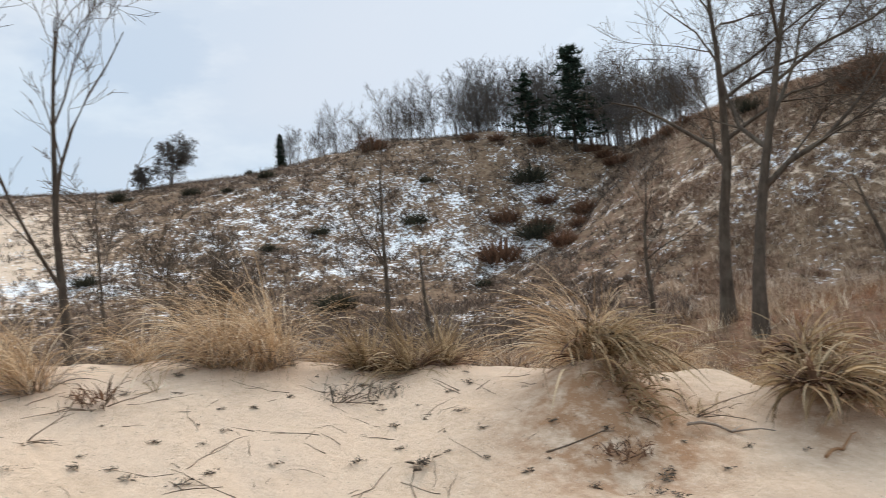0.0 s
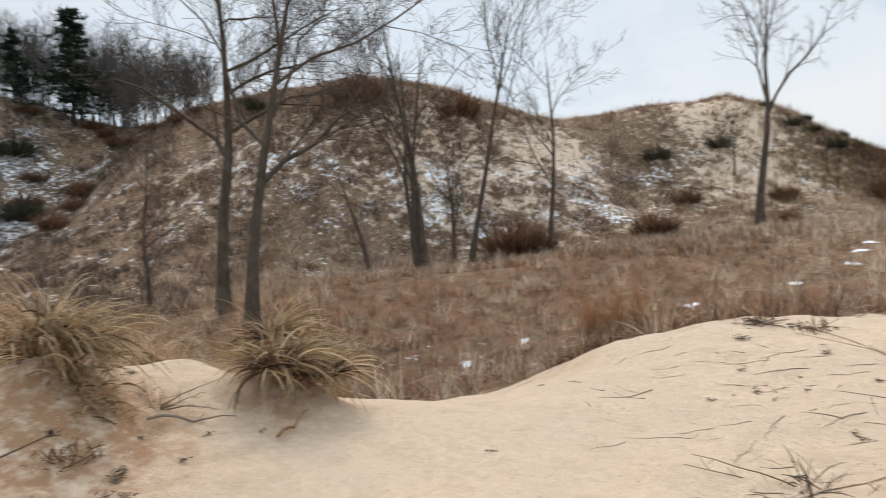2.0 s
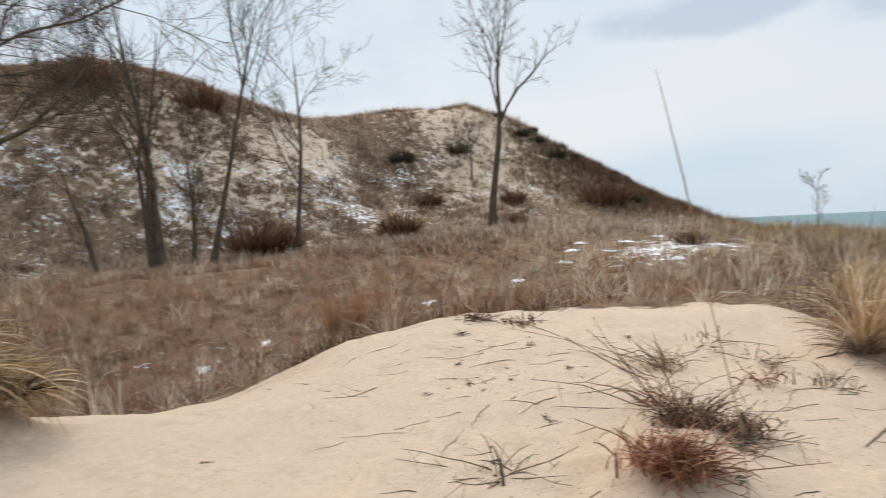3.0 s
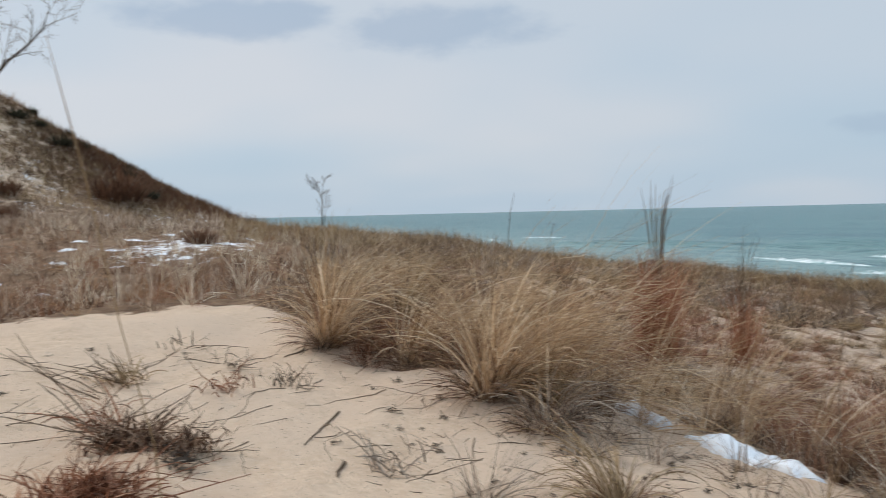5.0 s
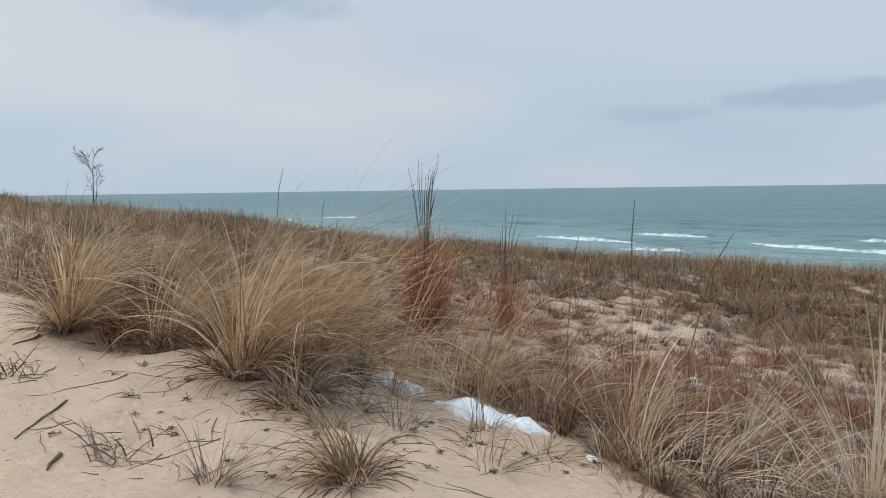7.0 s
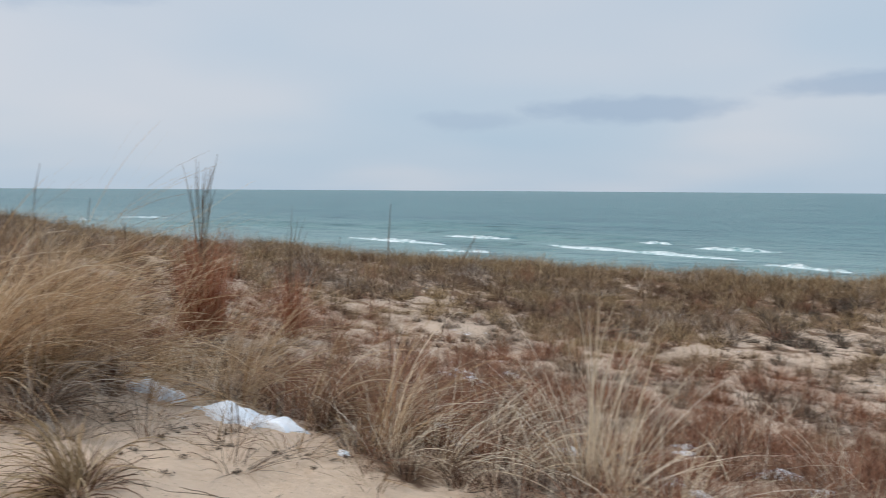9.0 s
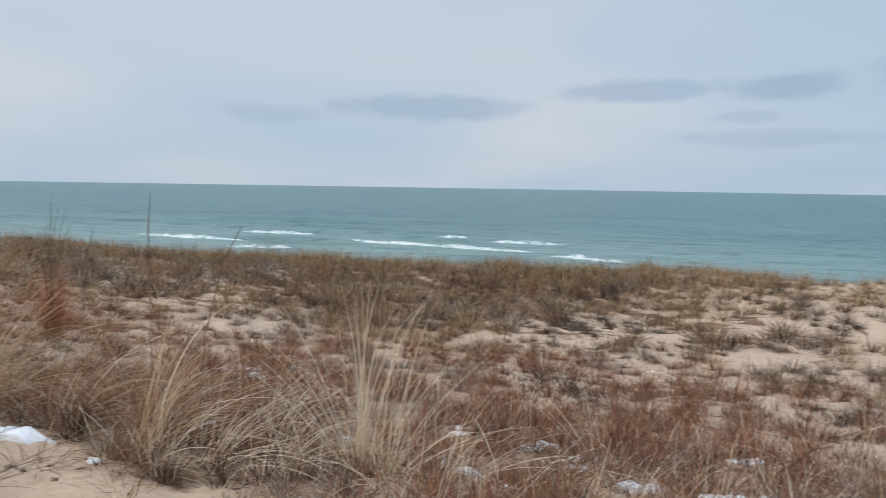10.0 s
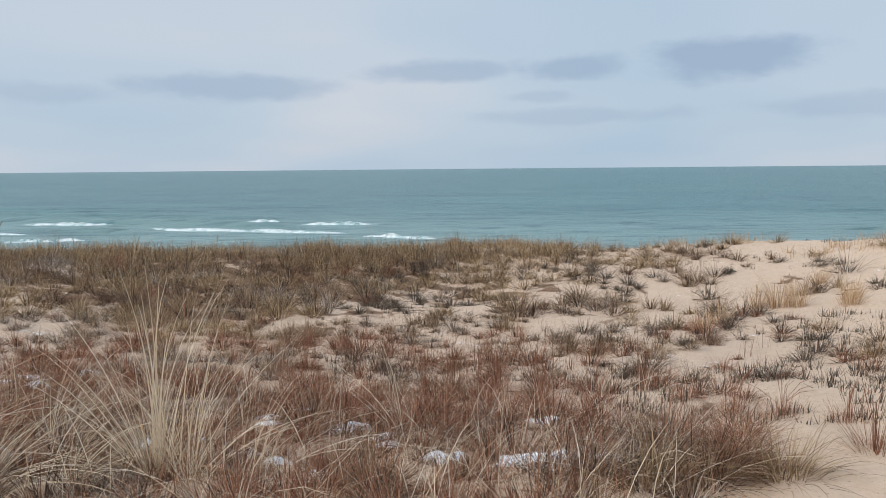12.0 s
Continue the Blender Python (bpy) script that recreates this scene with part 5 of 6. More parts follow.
clump("straw_grass", 1.85, -6.35, "tall pale straw-coloured grass tuft with long loose stalks", 80, 1.35, 0.12, TAN_GRASS, 280, wind=0.25, lean=0.42, bend=0.8, thatch=60, blade=0.010, under=MARRAM, late=1.6)
clump("straw_grass", 1.6, -6.2, "tall pale straw-coloured grass tuft with long loose stalks", 50, 1.2, 0.1, TAN_GRASS, 281, wind=0.5, lean=0.5, bend=0.8, thatch=20, blade=0.007)
clump("straw_grass", 0.25, -7.6, "few long pale grass stalks above the red tufts", 14, 1.1, 0.1, TAN_GRASS, 282, wind=0.3, lean=0.4, bend=0.6, thatch=0, blade=0.006)
for k, (x, y) in enumerate(((17.26, 3.14), (17.41, 2.65), (17.5, 2.05))):
    clump("straw_grass", x, y, "orange straw-coloured grass tuft at the edge of the hollow", 160, 1.15, 0.22, RUST_GRASS, 283 + k, lean=0.5, bend=0.9, thatch=0, blade=0.014)


for k, (x, y, tone) in enumerate(((4.2, -4.65, GREY_GRASS), (3.7, -4.85, OLIVE_GRASS), (3.35, -5.1, OLIVE_GRASS), (3.95, -5.2, GREY_GRASS), (3.0, -5.25, MARRAM), (3.4, -4.6, GREY_GRASS), (2.75, -5.1, OLIVE_GRASS), (4.55, -4.95, MARRAM), (4.7, -4.7, GREY_GRASS))):
    clump("marram_grass", x, y, "few dead marram leaves fallen over the sand", 34, 0.62, 0.14, tone, 1310 + k, wind=0.6, az=radians(-150), lean=1.1, bend=0.5, blade=0.0055, thatch=24, under=UMBER_GRASS, bundles=5)


# ---- bluestem: rust-red at the foot, with tall bare stalks ----
def bluestem(x, y, high, n, wide, seed, stalks, label, stalk_tone=RED_GRASS, leaf_tone=RED_GRASS, loose=0.18, blade=0.009):
    rng = np.random.default_rng(seed)
    ob = thing("bluestem_grass", on_land(x, y, 0.04), label, "grass", "red bluestem clumps")
    a, q = rng.uniform(0, 6.28, n), np.sqrt(rng.uniform(0, 1, n))
    base = np.stack([wide * q * np.cos(a), wide * q * np.sin(a), np.zeros(n)], -1)
    v, f = blades(base, a, high * 0.6 * rng.uniform(0.45, 1.15, n), np.abs(rng.normal(0.04, loose, n)) * (0.3 + q), rng.uniform(0, 0.4, n), blade * rng.uniform(0.6, 1.4, n), 4, 0.03, rng)
    part("leaf_tuft", quads_mesh("leaf_tuft", v, f, leaf_tone), ob)
    for k in range(stalks):
        t = rng.normal(0, 0.085 if stalks > 10 else 0.055, 2)
        top = high * rng.uniform(0.8, 1.1)
        pts = [(0.5 * wide * t[0], 0.5 * wide * t[1], 0), (t[0] * 0.4, t[1] * 0.4, top * 0.5), (t[0] * 1.4 - 0.03, t[1] * 1.4, top * 0.85), (t[0] * 2.2 - 0.08, t[1] * 2.2, top)]
        part("stalk", quads_mesh("stalk", *tube(pts, np.array([0.004, 0.003, 0.005, 0.002]) * (1.0 if high > 1.2 else 0.5), 4), stalk_tone), ob)
    return ob


bluestem(7.05, -7.85, 2.05, 900, 0.22, 300, 18, "tall rust-red bluestem clump with bare seed stalks", TWIG, BRIGHT_RED)
bluestem(7.1, -9.5, 1.75, 300, 0.09, 301, 9, "tall rust-red bluestem clump farther down the slope", TWIG, BRIGHT_RED)
for k, (x, y, h) in enumerate(((3.85, -6.1, 1.72), (3.37, -6.24, 1.70), (2.95, -6.14, 1.68), (8.2, -6.48, 1.74), (8.28, -7.22, 1.62))):
    bluestem(x, y, h, 10, 0.05, 310 + k, 1, "single tall thin grass stalk with a seed head", TWIG)
ob = thing("grass_stalk", on_land(4.22, -1.74, 0.02), "single tall thin pale grass stalk rising from the sand", "grass")
part("stalk", quads_mesh("stalk", *tube([(0, 0, 0), (0.0, 0.03, 0.42), (-0.01, 0.14, 0.93), (-0.03, 0.25, 1.55), (-0.04, 0.36, 2.07)], [0.003, 0.003, 0.0025, 0.004, 0.0012], 5), OLIVE_GRASS), ob)
for k, (x, y, h) in enumerate(((1.74, -11.3, 0.75), (2.0, -11.0, 0.6), (-0.16, -9.6, 0.8), (0.1, -9.5, 0.7), (-0.45, -9.5, 0.75), (-0.67, -9.7, 0.7), (-1.04, -8.85, 0.7), (-1.2, -7.5, 0.45), (-2.62, -8.0, 0.6), (-2.98, -7.85, 0.45), (2.8, -11.7, 0.55), (5.1, -10.9, 0.6),
                                (9.2, -23.4, 1.1), (1.3, -23.9, 0.8), (5.1, -12.1, 0.6), (0.9, -8.6, 0.5), (6.1, -9.2, 0.7), (4.6, -9.8, 0.6), (2.0, -9.4, 0.5), (-2.9, -6.4, 0.55), (-3.3, -7.4, 0.4), (-2.2, -9.3, 0.4), (-2.5, -10.5, 0.45))):
    bluestem(x, y, h * 0.85, 230, 0.13, 330 + k, 9, "rust-red bluestem tuft on the sandy field", loose=0.75, blade=0.0045 if y > -12 else 0.008)
for k, (x, y, tall) in enumerate(((-7.0, -16.5, 0.8), (-7.3, -16.3, 0.7), (-6.7, -16.8, 0.6), (-5.2, -14.9, 0.45), (-8.3, -16.1, 0.5), (-8.0, -15.6, 0.45), (-9.2, -19, 0.5), (-4.6, -14.2, 0.4))):
    clump("straw_grass", x, y, "pale yellow grass tuft on open sand", 150, tall, 0.3, MARRAM, 360 + k, wind=0.2, lean=0.3, bend=0.7, thatch=0, blade=0.010)
for k, (x, y, tall) in enumerate(((-2.78, -17.1, 0.5), (-4.25, -14.6, 0.42), (-4.0, -14.9, 0.4), (-4.3, -13.2, 0.4), (-5.3, -10.4, 0.35), (-4.0, -18.2, 0.45), (-2.56, -10.6, 0.4), (-3.2, -12.1, 0.3), (-2.0, -13.6, 0.35), (-5.6, -12.4, 0.28), (-1.4, -15.4, 0.4), (-3.7, -9.6, 0.26), (-4.6, -8.9, 0.25), (-6.4, -13.6, 0.3))):
    clump("grass_tussock", x, y, "dark grey-brown tussock standing on pale sand", 150, tall, 0.26, (SAGE, OLIVE_GRASS, GREY_GRASS)[k % 3], 1040 + k, wind=0.2, lean=0.9, bend=0.8, blade=0.009, thatch=120, under=UMBER_GRASS, segs=4)
for k, (x, y, tall, tone) in enumerate(((-1.66, -6.1, 0.55, UMBER_GRASS), (-1.45, -6.5, 0.5, GREY_GRASS), (-1.95, -6.35, 0.5, RED_GRASS), (-1.3, -6.05, 0.45, OLIVE_GRASS), (-1.75, -6.9, 0.4, UMBER_GRASS), (-2.1, -6.0, 0.45, OLIVE_GRASS), (-2.2, -6.9, 0.35, RED_GRASS), (-1.0, -6.2, 0.4, GREY_GRASS))):
    clump("grass_tussock", x, y, "dense wiry tussock of dark winter grass beside snow", 420, tall, 0.24, tone, 1060 + k, wind=0.2, lean=1.0, bend=1.2, blade=0.005, thatch=200, under=UMBER_GRASS, segs=6, bundles=18)


# low tangled tussocks of the near field
for k, (x, y, high, tone) in enumerate(((-1.5, -7.2, 0.6, UMBER_GRASS), (-1.2, -7.0, 0.5, RED_GRASS), (-2.4, -8.6, 0.45, RED_GRASS), (0.1, -7.0, 0.5, UMBER_GRASS), (0.7, -7.2, 0.5, BROWN_GRASS), (1.1, -7.7, 0.5, UMBER_GRASS), (1.9, -8.0, 0.5, BROWN_GRASS), (0.3, -8.1, 0.5, RED_GRASS), (-0.3, -8.2, 0.5, RED_GRASS),
                                        (-1.0, -8.4, 0.45, RED_GRASS), (2.6, -7.6, 0.55, UMBER_GRASS), (3.1, -7.9, 0.55, BROWN_GRASS), (1.4, -9.4, 0.5, UMBER_GRASS), (0.5, -9.4, 0.5, BROWN_GRASS), (-0.5, -9.2, 0.45, RED_GRASS), (2.6, -9.6, 0.5, RED_GRASS), (3.8, -9.6, 0.5, BROWN_GRASS), (-3.4, -10.3, 0.4, RED_GRASS), (-3.0, -11.6, 0.5, BROWN_GRASS), (-4.2, -12.6, 0.5, UMBER_GRASS),
                                        (-3.8, -14.0, 0.55, HEATH), (-2.3, -18.0, 0.55, BROWN_GRASS), (-5.2, -14.8, 0.4, HEATH), (-3.9, -9.6, 0.35, RED_GRASS), (1.7, -11.4, 0.5, RED_GRASS), (-0.2, -11.2, 0.45, BROWN_GRASS), (4.9, -11.0, 0.5, RED_GRASS), (6.4, -11.8, 0.5, BROWN_GRASS), (4.1, -6.9, 0.5, UMBER_GRASS), (2.4, -6.5, 0.5, UMBER_GRASS), (0.6, -6.5, 0.45, BROWN_GRASS), (3.9, -5.95, 0.5, UMBER_GRASS), (3.5, -6.15, 0.6, RED_GRASS), (3.0, -6.15, 0.55, UMBER_GRASS), (4.4, -6.45, 0.65, RED_GRASS), (2.6, -6.15, 0.5, RED_GRASS), (4.9, -6.9, 0.7, RED_GRASS), (5.5, -7.6, 0.7, RED_GRASS), (4.2, -7.6, 0.65, UMBER_GRASS), (-0.6, -6.6, 0.4, UMBER_GRASS))):
    clump("grass_tussock", x, y, "low round tussock of withered grass on the field", 240, high * 0.62, 0.16, tone, 900 + k, wind=0.2, lean=0.9, bend=1.1, blade=0.0048, thatch=110, under=UMBER_GRASS, segs=5, bundles=16)


# ---- snow lying in the lee of the grass ----
def snow_patch(x0, y0, x1, y1, wide, high, seed, label="strip of old white snow lying in the grass"):
    rng = np.random.default_rng(seed)
    a, b = np.array([x0, y0]), np.array([x1, y1])
    L = np.linalg.norm(b - a)
    d = (b - a) / L
    s = np.array([-d[1], d[0]])
    n, m = 28, 12
    u, v = np.meshgrid(np.linspace(-1, 1, n), np.linspace(-1, 1, m), indexing="ij")
    rad = 1 + 0.5 * wave_noise(np.arctan2(v, u) * 3, u * 0, 1.0, seed) + 0.25 * wave_noise(np.arctan2(v, u) * 9, u * 0, 1.0, seed + 1)
    uu, vv = u * np.sqrt(1 - v * v / 2) * rad, v * np.sqrt(1 - u * u / 2) * rad
    c = (a + b) / 2
    x, y = c[0] + d[0] * uu * L / 2 + s[0] * vv * wide / 2, c[1] + d[1] * uu * L / 2 + s[1] * vv * wide / 2
    q = np.clip(1 - (u * np.sqrt(1 - v * v / 2)) ** 2 - (v * np.sqrt(1 - u * u / 2)) ** 2, 0, 1)
    z = land(x, y) - 0.02 + (high + 0.02) * q ** 0.5 * (1 + 0.5 * wave_noise(x, y, 0.12, seed + 2))
    i, j = np.meshgrid(np.arange(n - 1), np.arange(m - 1), indexing="ij")
    f = np.stack([i * m + j, (i + 1) * m + j, (i + 1) * m + j + 1, i * m + j + 1], -1).reshape(-1, 4)
    o = np.array([c[0], c[1], float(land(c[0], c[1]))])
    ob = new("snow_patch", quads_mesh("snow_patch", np.stack([x, y, z], -1).reshape(-1, 3) - o, f, SNOW))
    ob.matrix_basis = pose(*o)
    return tagged(ob, label, "snow", "snow patches")


snow_patch(5.45, -5.6, 4.86, -5.58, 0.30, 0.12, 1)
snow_patch(4.58, -5.48, 3.74, -5.57, 0.26, 0.10, 2)
for k, (x, y, w, h) in enumerate(SNOW_SPOTS):
    snow_patch(x - w / 2, y - w * 0.1, x + w / 2, y + w * 0.1, w * 0.7, h, 80 + k, "patch of old snow between grass tufts")
    clump("grass_tussock", x + (0.5 * w + 0.12) * math.cos(k * 2.4), y - 0.05 - 0.3 * abs(math.sin(k * 1.7)), "low round tussock of withered grass beside snow", 110, 0.3, 0.12, (UMBER_GRASS, BROWN_GRASS, RED_GRASS)[k % 3], 980 + k, wind=0.2, lean=1.0, bend=1.1, blade=0.005, thatch=40, under=UMBER_GRASS, segs=5)
for k, (x, y, w) in enumerate(( (1.96, -7.58, 0.22), (1.5, -8.14, 0.2), (1.4, -8.8, 0.26), (0.42, -7.43, 0.2), (1.2, -7.05, 0.2), (5.3, -11, 0.3), (4.8, -9.8, 0.3), (2.7, -7.1, 0.22), (0.92, -7.9, 0.2), (3.35, -7.0, 0.2), (3.44, -7.1, 0.16), (1.6, -8.5, 0.24), (3.2, -5.4, 0.1), (2.87, -6.43, 0.14),
                               (25.5, -5, 0.8), (20.9, -4.9, 0.6), (22.7, -7.1, 0.9), (20.4, -6.9, 0.6), (25.7, -3.5, 0.7), (20, -5.3, 0.5), (22.8, -4.1, 0.6), (25.6, -8.8, 0.9), (24, -6, 0.7), (14.2, 5.2, 0.5), (15.2, 4.6, 0.35), (14.6, 3.6, 0.4), (16, 2.6, 0.4), (12.5, 1.9, 0.35), (12.0, 0.9, 0.3), (17, 4.6, 0.3), (13.4, 4.1, 0.4), (15.8, 5.6, 0.45), (13.0, 3.0, 0.35), (14.9, 1.2, 0.4), (18.5, 1.0, 0.5), (19.6, -1.2, 0.5), (16.2, -0.6, 0.45), (17.6, -2.0, 0.45), (12.9, 6.2, 0.4), (21.5, -2.6, 0.6), (23.5, -3.0, 0.7), (26.8, -6.4, 0.8))):
    snow_patch(x - w / 2, y - w * 0.1, x + w / 2, y + w * 0.1, w * 0.6, 0.025, 10 + k, "small patch of old snow between grass tufts")


# ---- driftwood, roots, twigs and clods on the sand ----
def stick(x, y, turn, length, thick, seed, curl=0.12, name="twig", label="thin dark weathered twig lying on the sand", lift=0.0, tone=TWIG):
    rng = np.random.default_rng(seed)
    n = 7
    s = np.linspace(-0.5, 0.5, n)
    w = np.cumsum(rng.normal(0, curl, n)) * length / n
    c, q = math.cos(radians(turn)), math.sin(radians(turn))
    px, py = x + c * s * length - q * w, y + q * s * length + c * w
    pz = land(px, py) + thick * 0.5 + lift * np.abs(np.sin(s * 5))
    o = np.array(on_land(x, y))
    shape = [tube(np.stack([px, py, pz], -1) - o, thick * np.linspace(1, 0.35, n), 5)]
    if length > 0.35:
        k = 3
        p = np.array([px[k], py[k], pz[k]]) - o
        e = p + np.array([math.cos(radians(turn + 40)), math.sin(radians(turn + 40)), 0.15]) * length * 0.25
        shape.append(tube([p, (p + e) / 2 + rng.normal(0, 0.01, 3), e], [thick * 0.6, thick * 0.45, thick * 0.2], 4))
    ob = new(name, quads_mesh(name, *join(shape), tone))
    ob.matrix_basis = pose(*o)
    return tagged(ob, label, "twig", "twigs on the sand")


stick(4.62, 3.22, -32, 0.6, 0.012, 401, 0.05, "root", "bare pale root sticking out of the sand below the grass", 0.04, GREY_GRASS)
stick(4.98, 2.66, 12, 0.5, 0.014, 402, 0.05, "root", "bare reddish root sticking out of the sand below the grass", 0.05, RUST_GRASS)
stick(3.6, 3.6, -20, 0.5, 0.008, 403, 0.2)
stick(5.42, -2.94, 140, 0.75, 0.010, 404, 0.05)
stick(7.46, -3.52, 130, 0.35, 0.012, 405, 0.1)
stick(4.7, -2.75, 150, 0.28, 0.014, 406, 0.1)
stick(7.9, -1.3, 19.6, 2.8, 0.006, 407, 0.03, "dead_stalk", "long pale dead grass stalk lying on the sand")
stick(7.3, -1.55, 24, 1.6, 0.005, 408, 0.03, "dead_stalk", "long pale dead grass stalk lying on the sand")
rng = np.random.default_rng(410)
for k in range(250):
    if k < 110:
        x, y = 5.8 + rng.normal(0, 1.1), -1.7 + rng.normal(0, 1.3)
    elif k < 215:
        x, y = 2.2 + rng.normal(0, 1.4), 4.9 + rng.normal(0, 0.8)
    else:
        x, y = 7.8 + rng.normal(0, 0.9), 0.2 + rng.normal(0, 0.9)
    if math.hypot(x - 0.6, y + 1.1) < 3.2:
        continue
    stick(x, y, rng.uniform(90, 175) if k < 110 else rng.uniform(0, 180), float(np.clip(rng.gamma(2, 0.12), 0.06, 0.8)), rng.uniform(0.002, 0.0045), 420 + k, 0.2)


rng = np.random.default_rng(411)
for k in range(70):
    x, y = 4.6 + rng.normal(0, 0.8), -3.7 + rng.normal(0, 0.6)
    if math.hypot(x - 0.6, y + 1.1) > 3.0:
        stick(x, y, rng.uniform(0, 180), float(np.clip(rng.gamma(2, 0.1), 0.06, 0.6)), rng.uniform(0.002, 0.004), 1420 + k, 0.25)


def clod(x, y, size, seed):
    """A knot of dark dead leaves and root fibres."""
    rng = np.random.default_rng(seed)
    n = 30
    base = rng.normal(0, size * 0.45, (n, 3)) * np.array([rng.uniform(0.5, 1.6), rng.uniform(0.5, 1.3), 0.35]) + np.array([0, 0, size * 0.2])
    ob = new("plant_debris", quads_mesh("plant_debris", *blades(base, rng.uniform(0, 6.28, n), size * rng.uniform(0.25, 0.8, n), rng.uniform(1.0, 1.75, n), rng.uniform(-0.4, 0.6, n), size * 0.2 * rng.uniform(0.5, 1.5, n), 3, 0.2, rng), SAGE))
    ob.matrix_basis = pose(*on_land(x, y))
    tagged(ob, "small dark knot of dead leaves on the sand", "debris", "plant debris on the sand")


clod(2.62, 4.02, 0.1, 500)
rng = np.random.default_rng(505)
for k in range(104):
    if k < 70:
        x, y = 2.4 + rng.normal(0, 1.3), 4.8 + rng.normal(0, 0.8)
    elif k < 94:
        x, y = 6.2 + rng.normal(0, 1.4), -1.0 + rng.normal(0, 1.2)
    else:
        x, y = 4.1 + rng.normal(0, 0.5), 3.2 + rng.normal(0, 0.4)
    if math.hypot(x - 0.6, y + 1.1) > 3.2:
        clod(x, y, rng.uniform(0.018, 0.06), 510 + k)
rng = np.random.default_rng(506)
for k in range(75):
    x, y = (4.7 + rng.normal(0, 0.8), -3.8 + rng.normal(0, 0.6)) if k < 40 else (3.7 + rng.normal(0, 0.55), -4.95 + rng.normal(0, 0.3))
    if math.hypot(x - 0.6, y + 1.1) > 3.0:
        clod(x, y, rng.uniform(0.015, 0.05), 1510 + k)
for x, y, s in ((9.3, -0.3, 0.14), (9.1, -0.7, 0.1), (8.6, -0.2, 0.08), (5.2, -2.0, 0.12), (5.0, -1.95, 0.12)):
    clod(x, y, s, int(x * 100))


# ---- the dead, half-buried plants on the sand ----
def dead_plant(x, y, seed, stems, reach, label, leaves=0, tone=TWIG, leaf_tone=RED_GRASS, low=0.35, aim=None):
    """A fallen weed: crooked stalks that spread low over the sand from a dark root, with dry leaves."""
    rng = np.random.default_rng(seed)
    ob = thing("dead_plant", on_land(x, y, 0.02), label, "plant", "dead plants on the sand")
    for k in range(stems):
        a = rng.uniform(0, 6.28) if aim is None or k % 3 == 0 else math.radians(aim) + rng.normal(0, 0.5)
        up = abs(rng.normal(low, 0.25))
        L = reach * rng.uniform(0.4, 1.15)
        pts = [np.array([rng.normal(0, 0.03), rng.normal(0, 0.03), 0.0])]
        d = np.array([math.cos(a) * math.cos(up), math.sin(a) * math.cos(up), math.sin(up)])
        for q in range(5):
            d = d + rng.normal(0, 0.13, 3) + np.array([0, 0, -0.05])
            d /= np.linalg.norm(d)
            pts.append(pts[-1] + d * L / 5)
            pts[-1][2] = max(pts[-1][2], 0.01)
        shape = [tube(pts, 0.005 * np.linspace(1.0, 0.35, 6), 4)]
        for q in (2, 3, 4):
            e = pts[q] + (rng.normal(0, 1, 3) * np.array([1, 1, 0.5])) * L * 0.14
            shape.append(tube([pts[q], e], [0.0028, 0.0012], 3))
        part("stalk", quads_mesh("stalk", *join(shape), tone), ob)
    if leaves:
        a = rng.uniform(0, 6.28, leaves)
        base = np.stack([0.1 * rng.normal(size=leaves), 0.1 * rng.normal(size=leaves), rng.uniform(0, 0.08, leaves)], -1)
        way = a if aim is None else np.where(rng.uniform(0, 1, leaves) < 0.6, math.radians(aim) + rng.normal(0, 0.6, leaves), a)
        v, f = blades(base, way, 0.4 * reach * rng.uniform(0.4, 1.2, leaves), rng.uniform(0.1, 1.0, leaves), rng.uniform(0.4, 1.6, leaves), 0.014 * rng.uniform(0.5, 1.5, leaves), 5, 0.12, rng)
        tagged(part("dry_leaf_tuft", quads_mesh("dry_leaf_tuft", v, f, leaf_tone), ob, "dry curled leaves"), kind="stuff")
    return ob


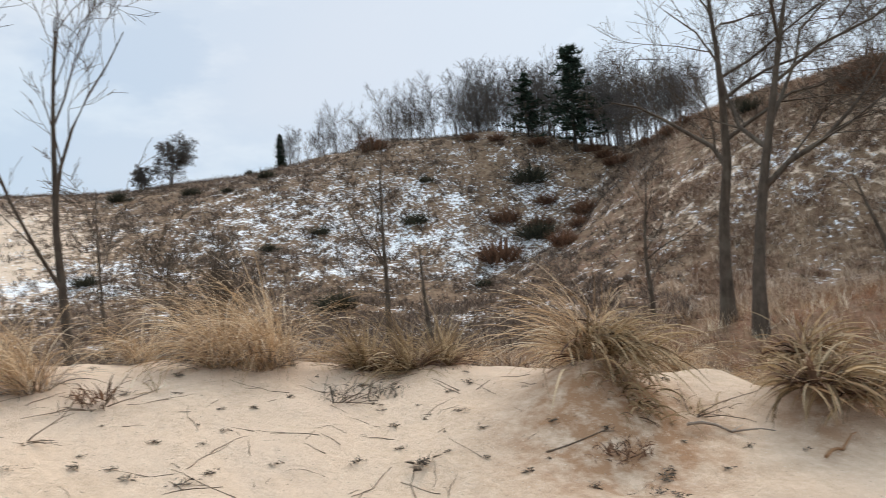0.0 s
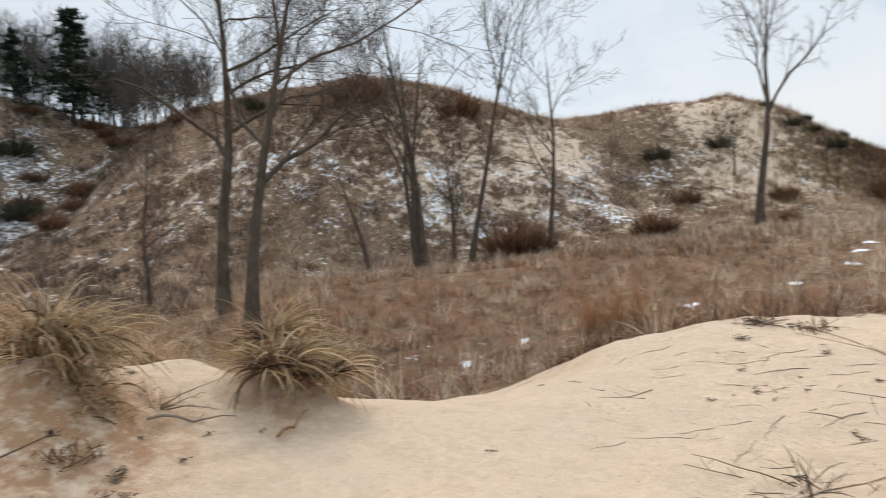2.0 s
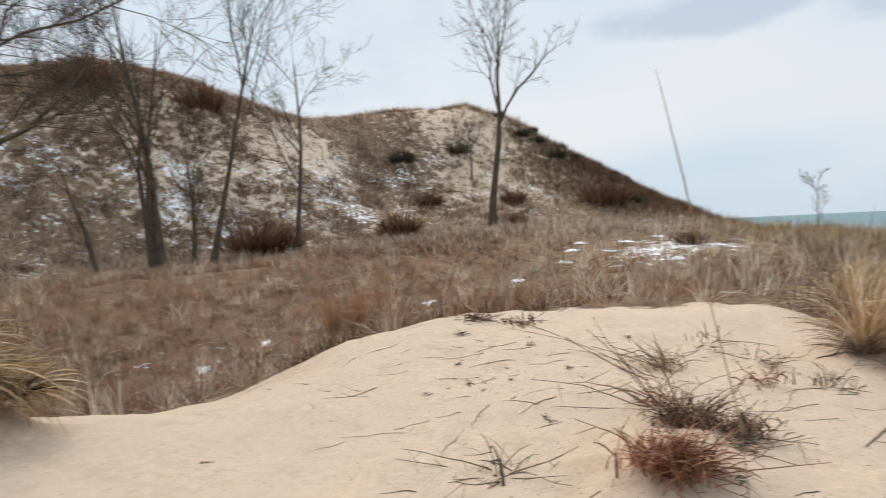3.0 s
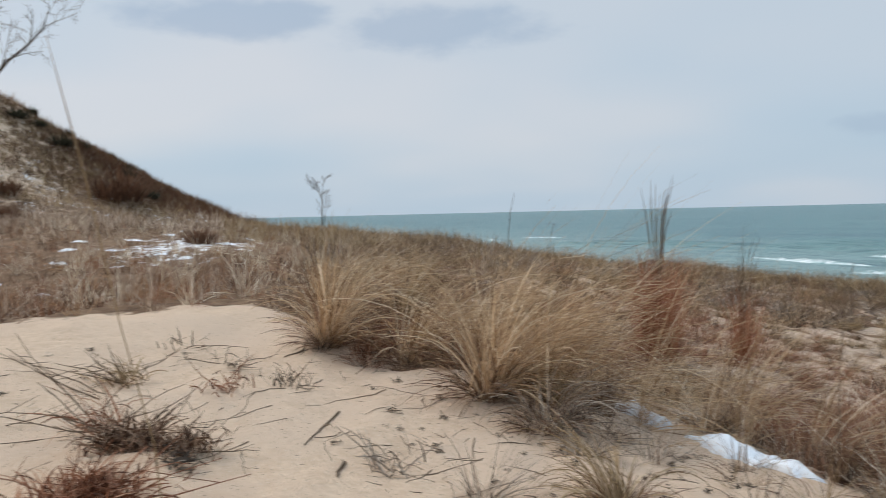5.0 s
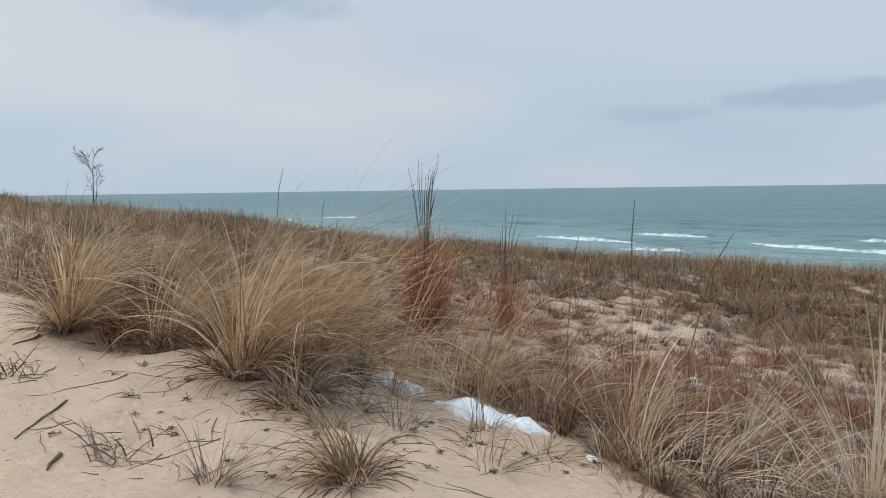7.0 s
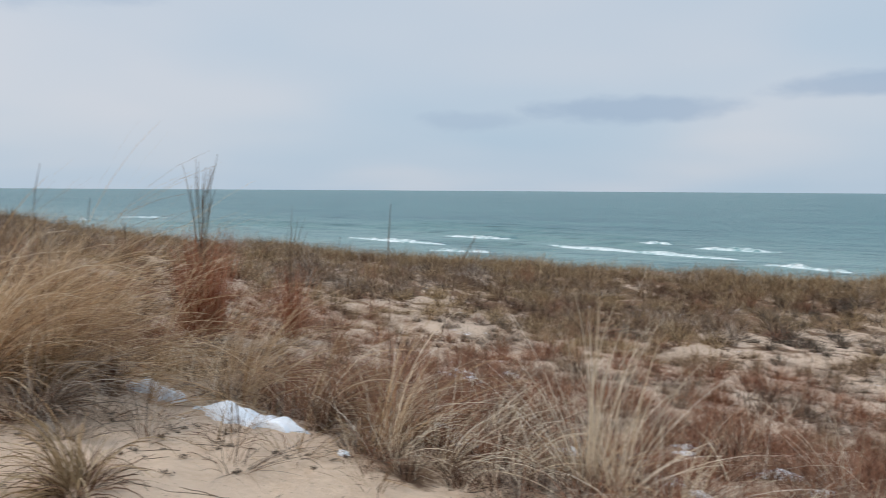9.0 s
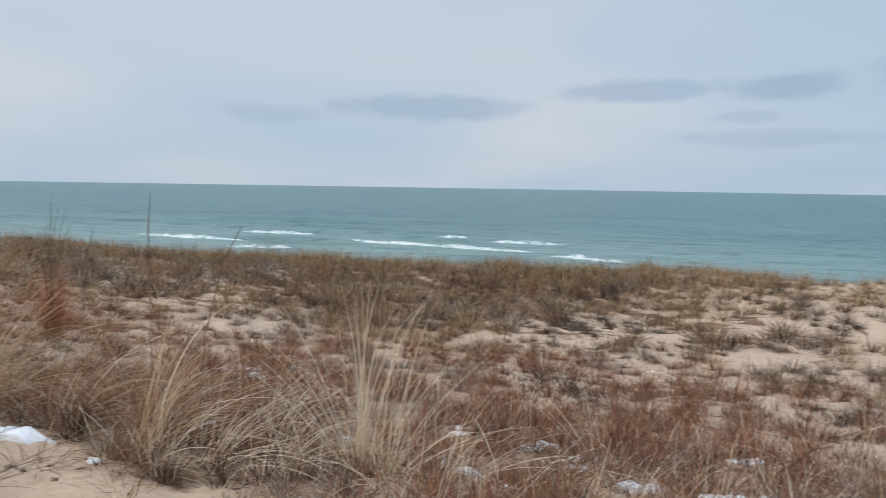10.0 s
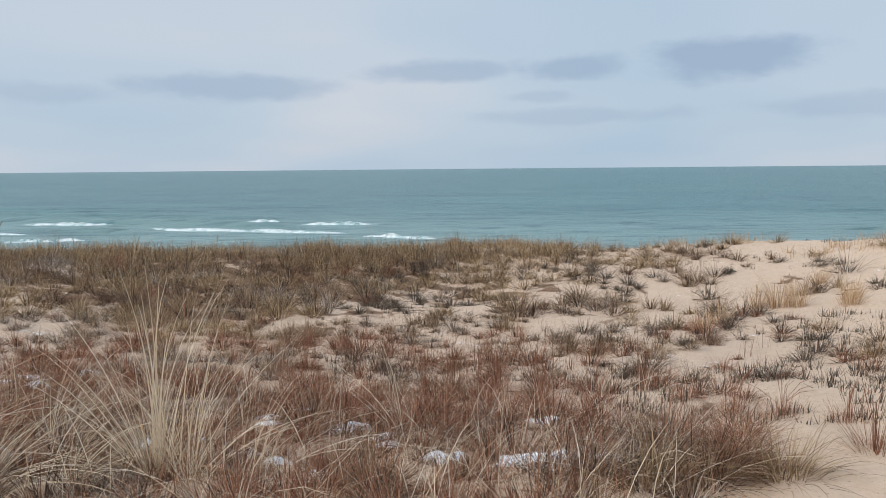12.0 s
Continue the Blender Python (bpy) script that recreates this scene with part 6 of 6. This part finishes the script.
dead_plant(4.55, -1.46, 600, 18, 0.62, "fallen rust-red grass clump with bare dark roots", 560, RED_GRASS, RED_GRASS, 0.5, 200)
dead_plant(5.5, -1.78, 601, 13, 0.55, "dark tangled dead weed half buried in sand", 320, TWIG, UMBER_GRASS, 0.45)
dead_plant(5.9, -1.7, 602, 7, 0.9, "dead weed with long grey stalks leaning over the sand", 50, TWIG, RED_GRASS, 0.4, 60)
dead_plant(6.95, -2.0, 603, 10, 0.6, "dry ochre weed with dark curled leaves", 70, TWIG, OLIVE_GRASS, 0.7, 80)
dead_plant(5.25, -2.03, 604, 10, 0.36, "dark matted root clump on the sand", 260, TWIG, UMBER_GRASS, 0.2)
dead_plant(6.4, -2.6, 605, 6, 0.35, "small reddish dead weed on the sand", 40, RED_GRASS, RED_GRASS, 0.7)
dead_plant(6.5, -3.1, 606, 7, 0.4, "small dark dead weed on the sand", 40, TWIG, SAGE, 0.6)
dead_plant(5.0, -0.6, 607, 9, 0.7, "sparse dead weed with thin trailing stalks", 20, TWIG, SAGE, 0.3)
dead_plant(4.6, -3.0, 608, 8, 0.5, "thin grey dead stalks trailing over the sand", 30, GREY_GRASS, GREY_GRASS, 0.3, 30)
dead_plant(9.3, -0.4, 609, 8, 0.35, "dark dead weed on the sand crest", 80, TWIG, SHRUB, 0.5)
dead_plant(8.9, -0.9, 610, 8, 0.35, "dark dead weed on the sand crest", 60, TWIG, SHRUB, 0.5)
dead_plant(0.85, 5.6, 611, 9, 0.5, "half-buried brown weed with trailing stalks", 70, TWIG, SHRUB, 0.35)
dead_plant(1.25, 5.85, 612, 4, 0.4, "single dry ochre leaf stalk in the sand", 8, OLIVE_GRASS, TAN_GRASS, 0.9)
dead_plant(2.6, 5.4, 613, 8, 0.5, "dark trailing dead stalks on the sand", 40, TWIG, SAGE, 0.15, 20)
dead_plant(3.0, 5.35, 614, 7, 0.35, "dark trailing dead stalks on the sand", 40, TWIG, SAGE, 0.15, 20)
dead_plant(0.4, 5.1, 615, 8, 0.6, "thin trailing roots on the sand", 0, TWIG, SAGE, 0.05)
dead_plant(3.75, 3.35, 616, 8, 0.22, "brown exposed roots below the tussock", 90, SHRUB, SHRUB, 0.2)
dead_plant(4.6, 3.5, 617, 7, 0.45, "brown exposed roots below the tussock", 40, TWIG, OLIVE_GRASS, 0.3)
dead_plant(8.0, -2.6, 618, 9, 0.6, "thin trailing dark stalks on the sand", 10, TWIG, SAGE, 0.08, 160)
dead_plant(7.2, -2.9, 619, 9, 0.5, "thin trailing dark stalks on the sand", 10, TWIG, SAGE, 0.08, 160)
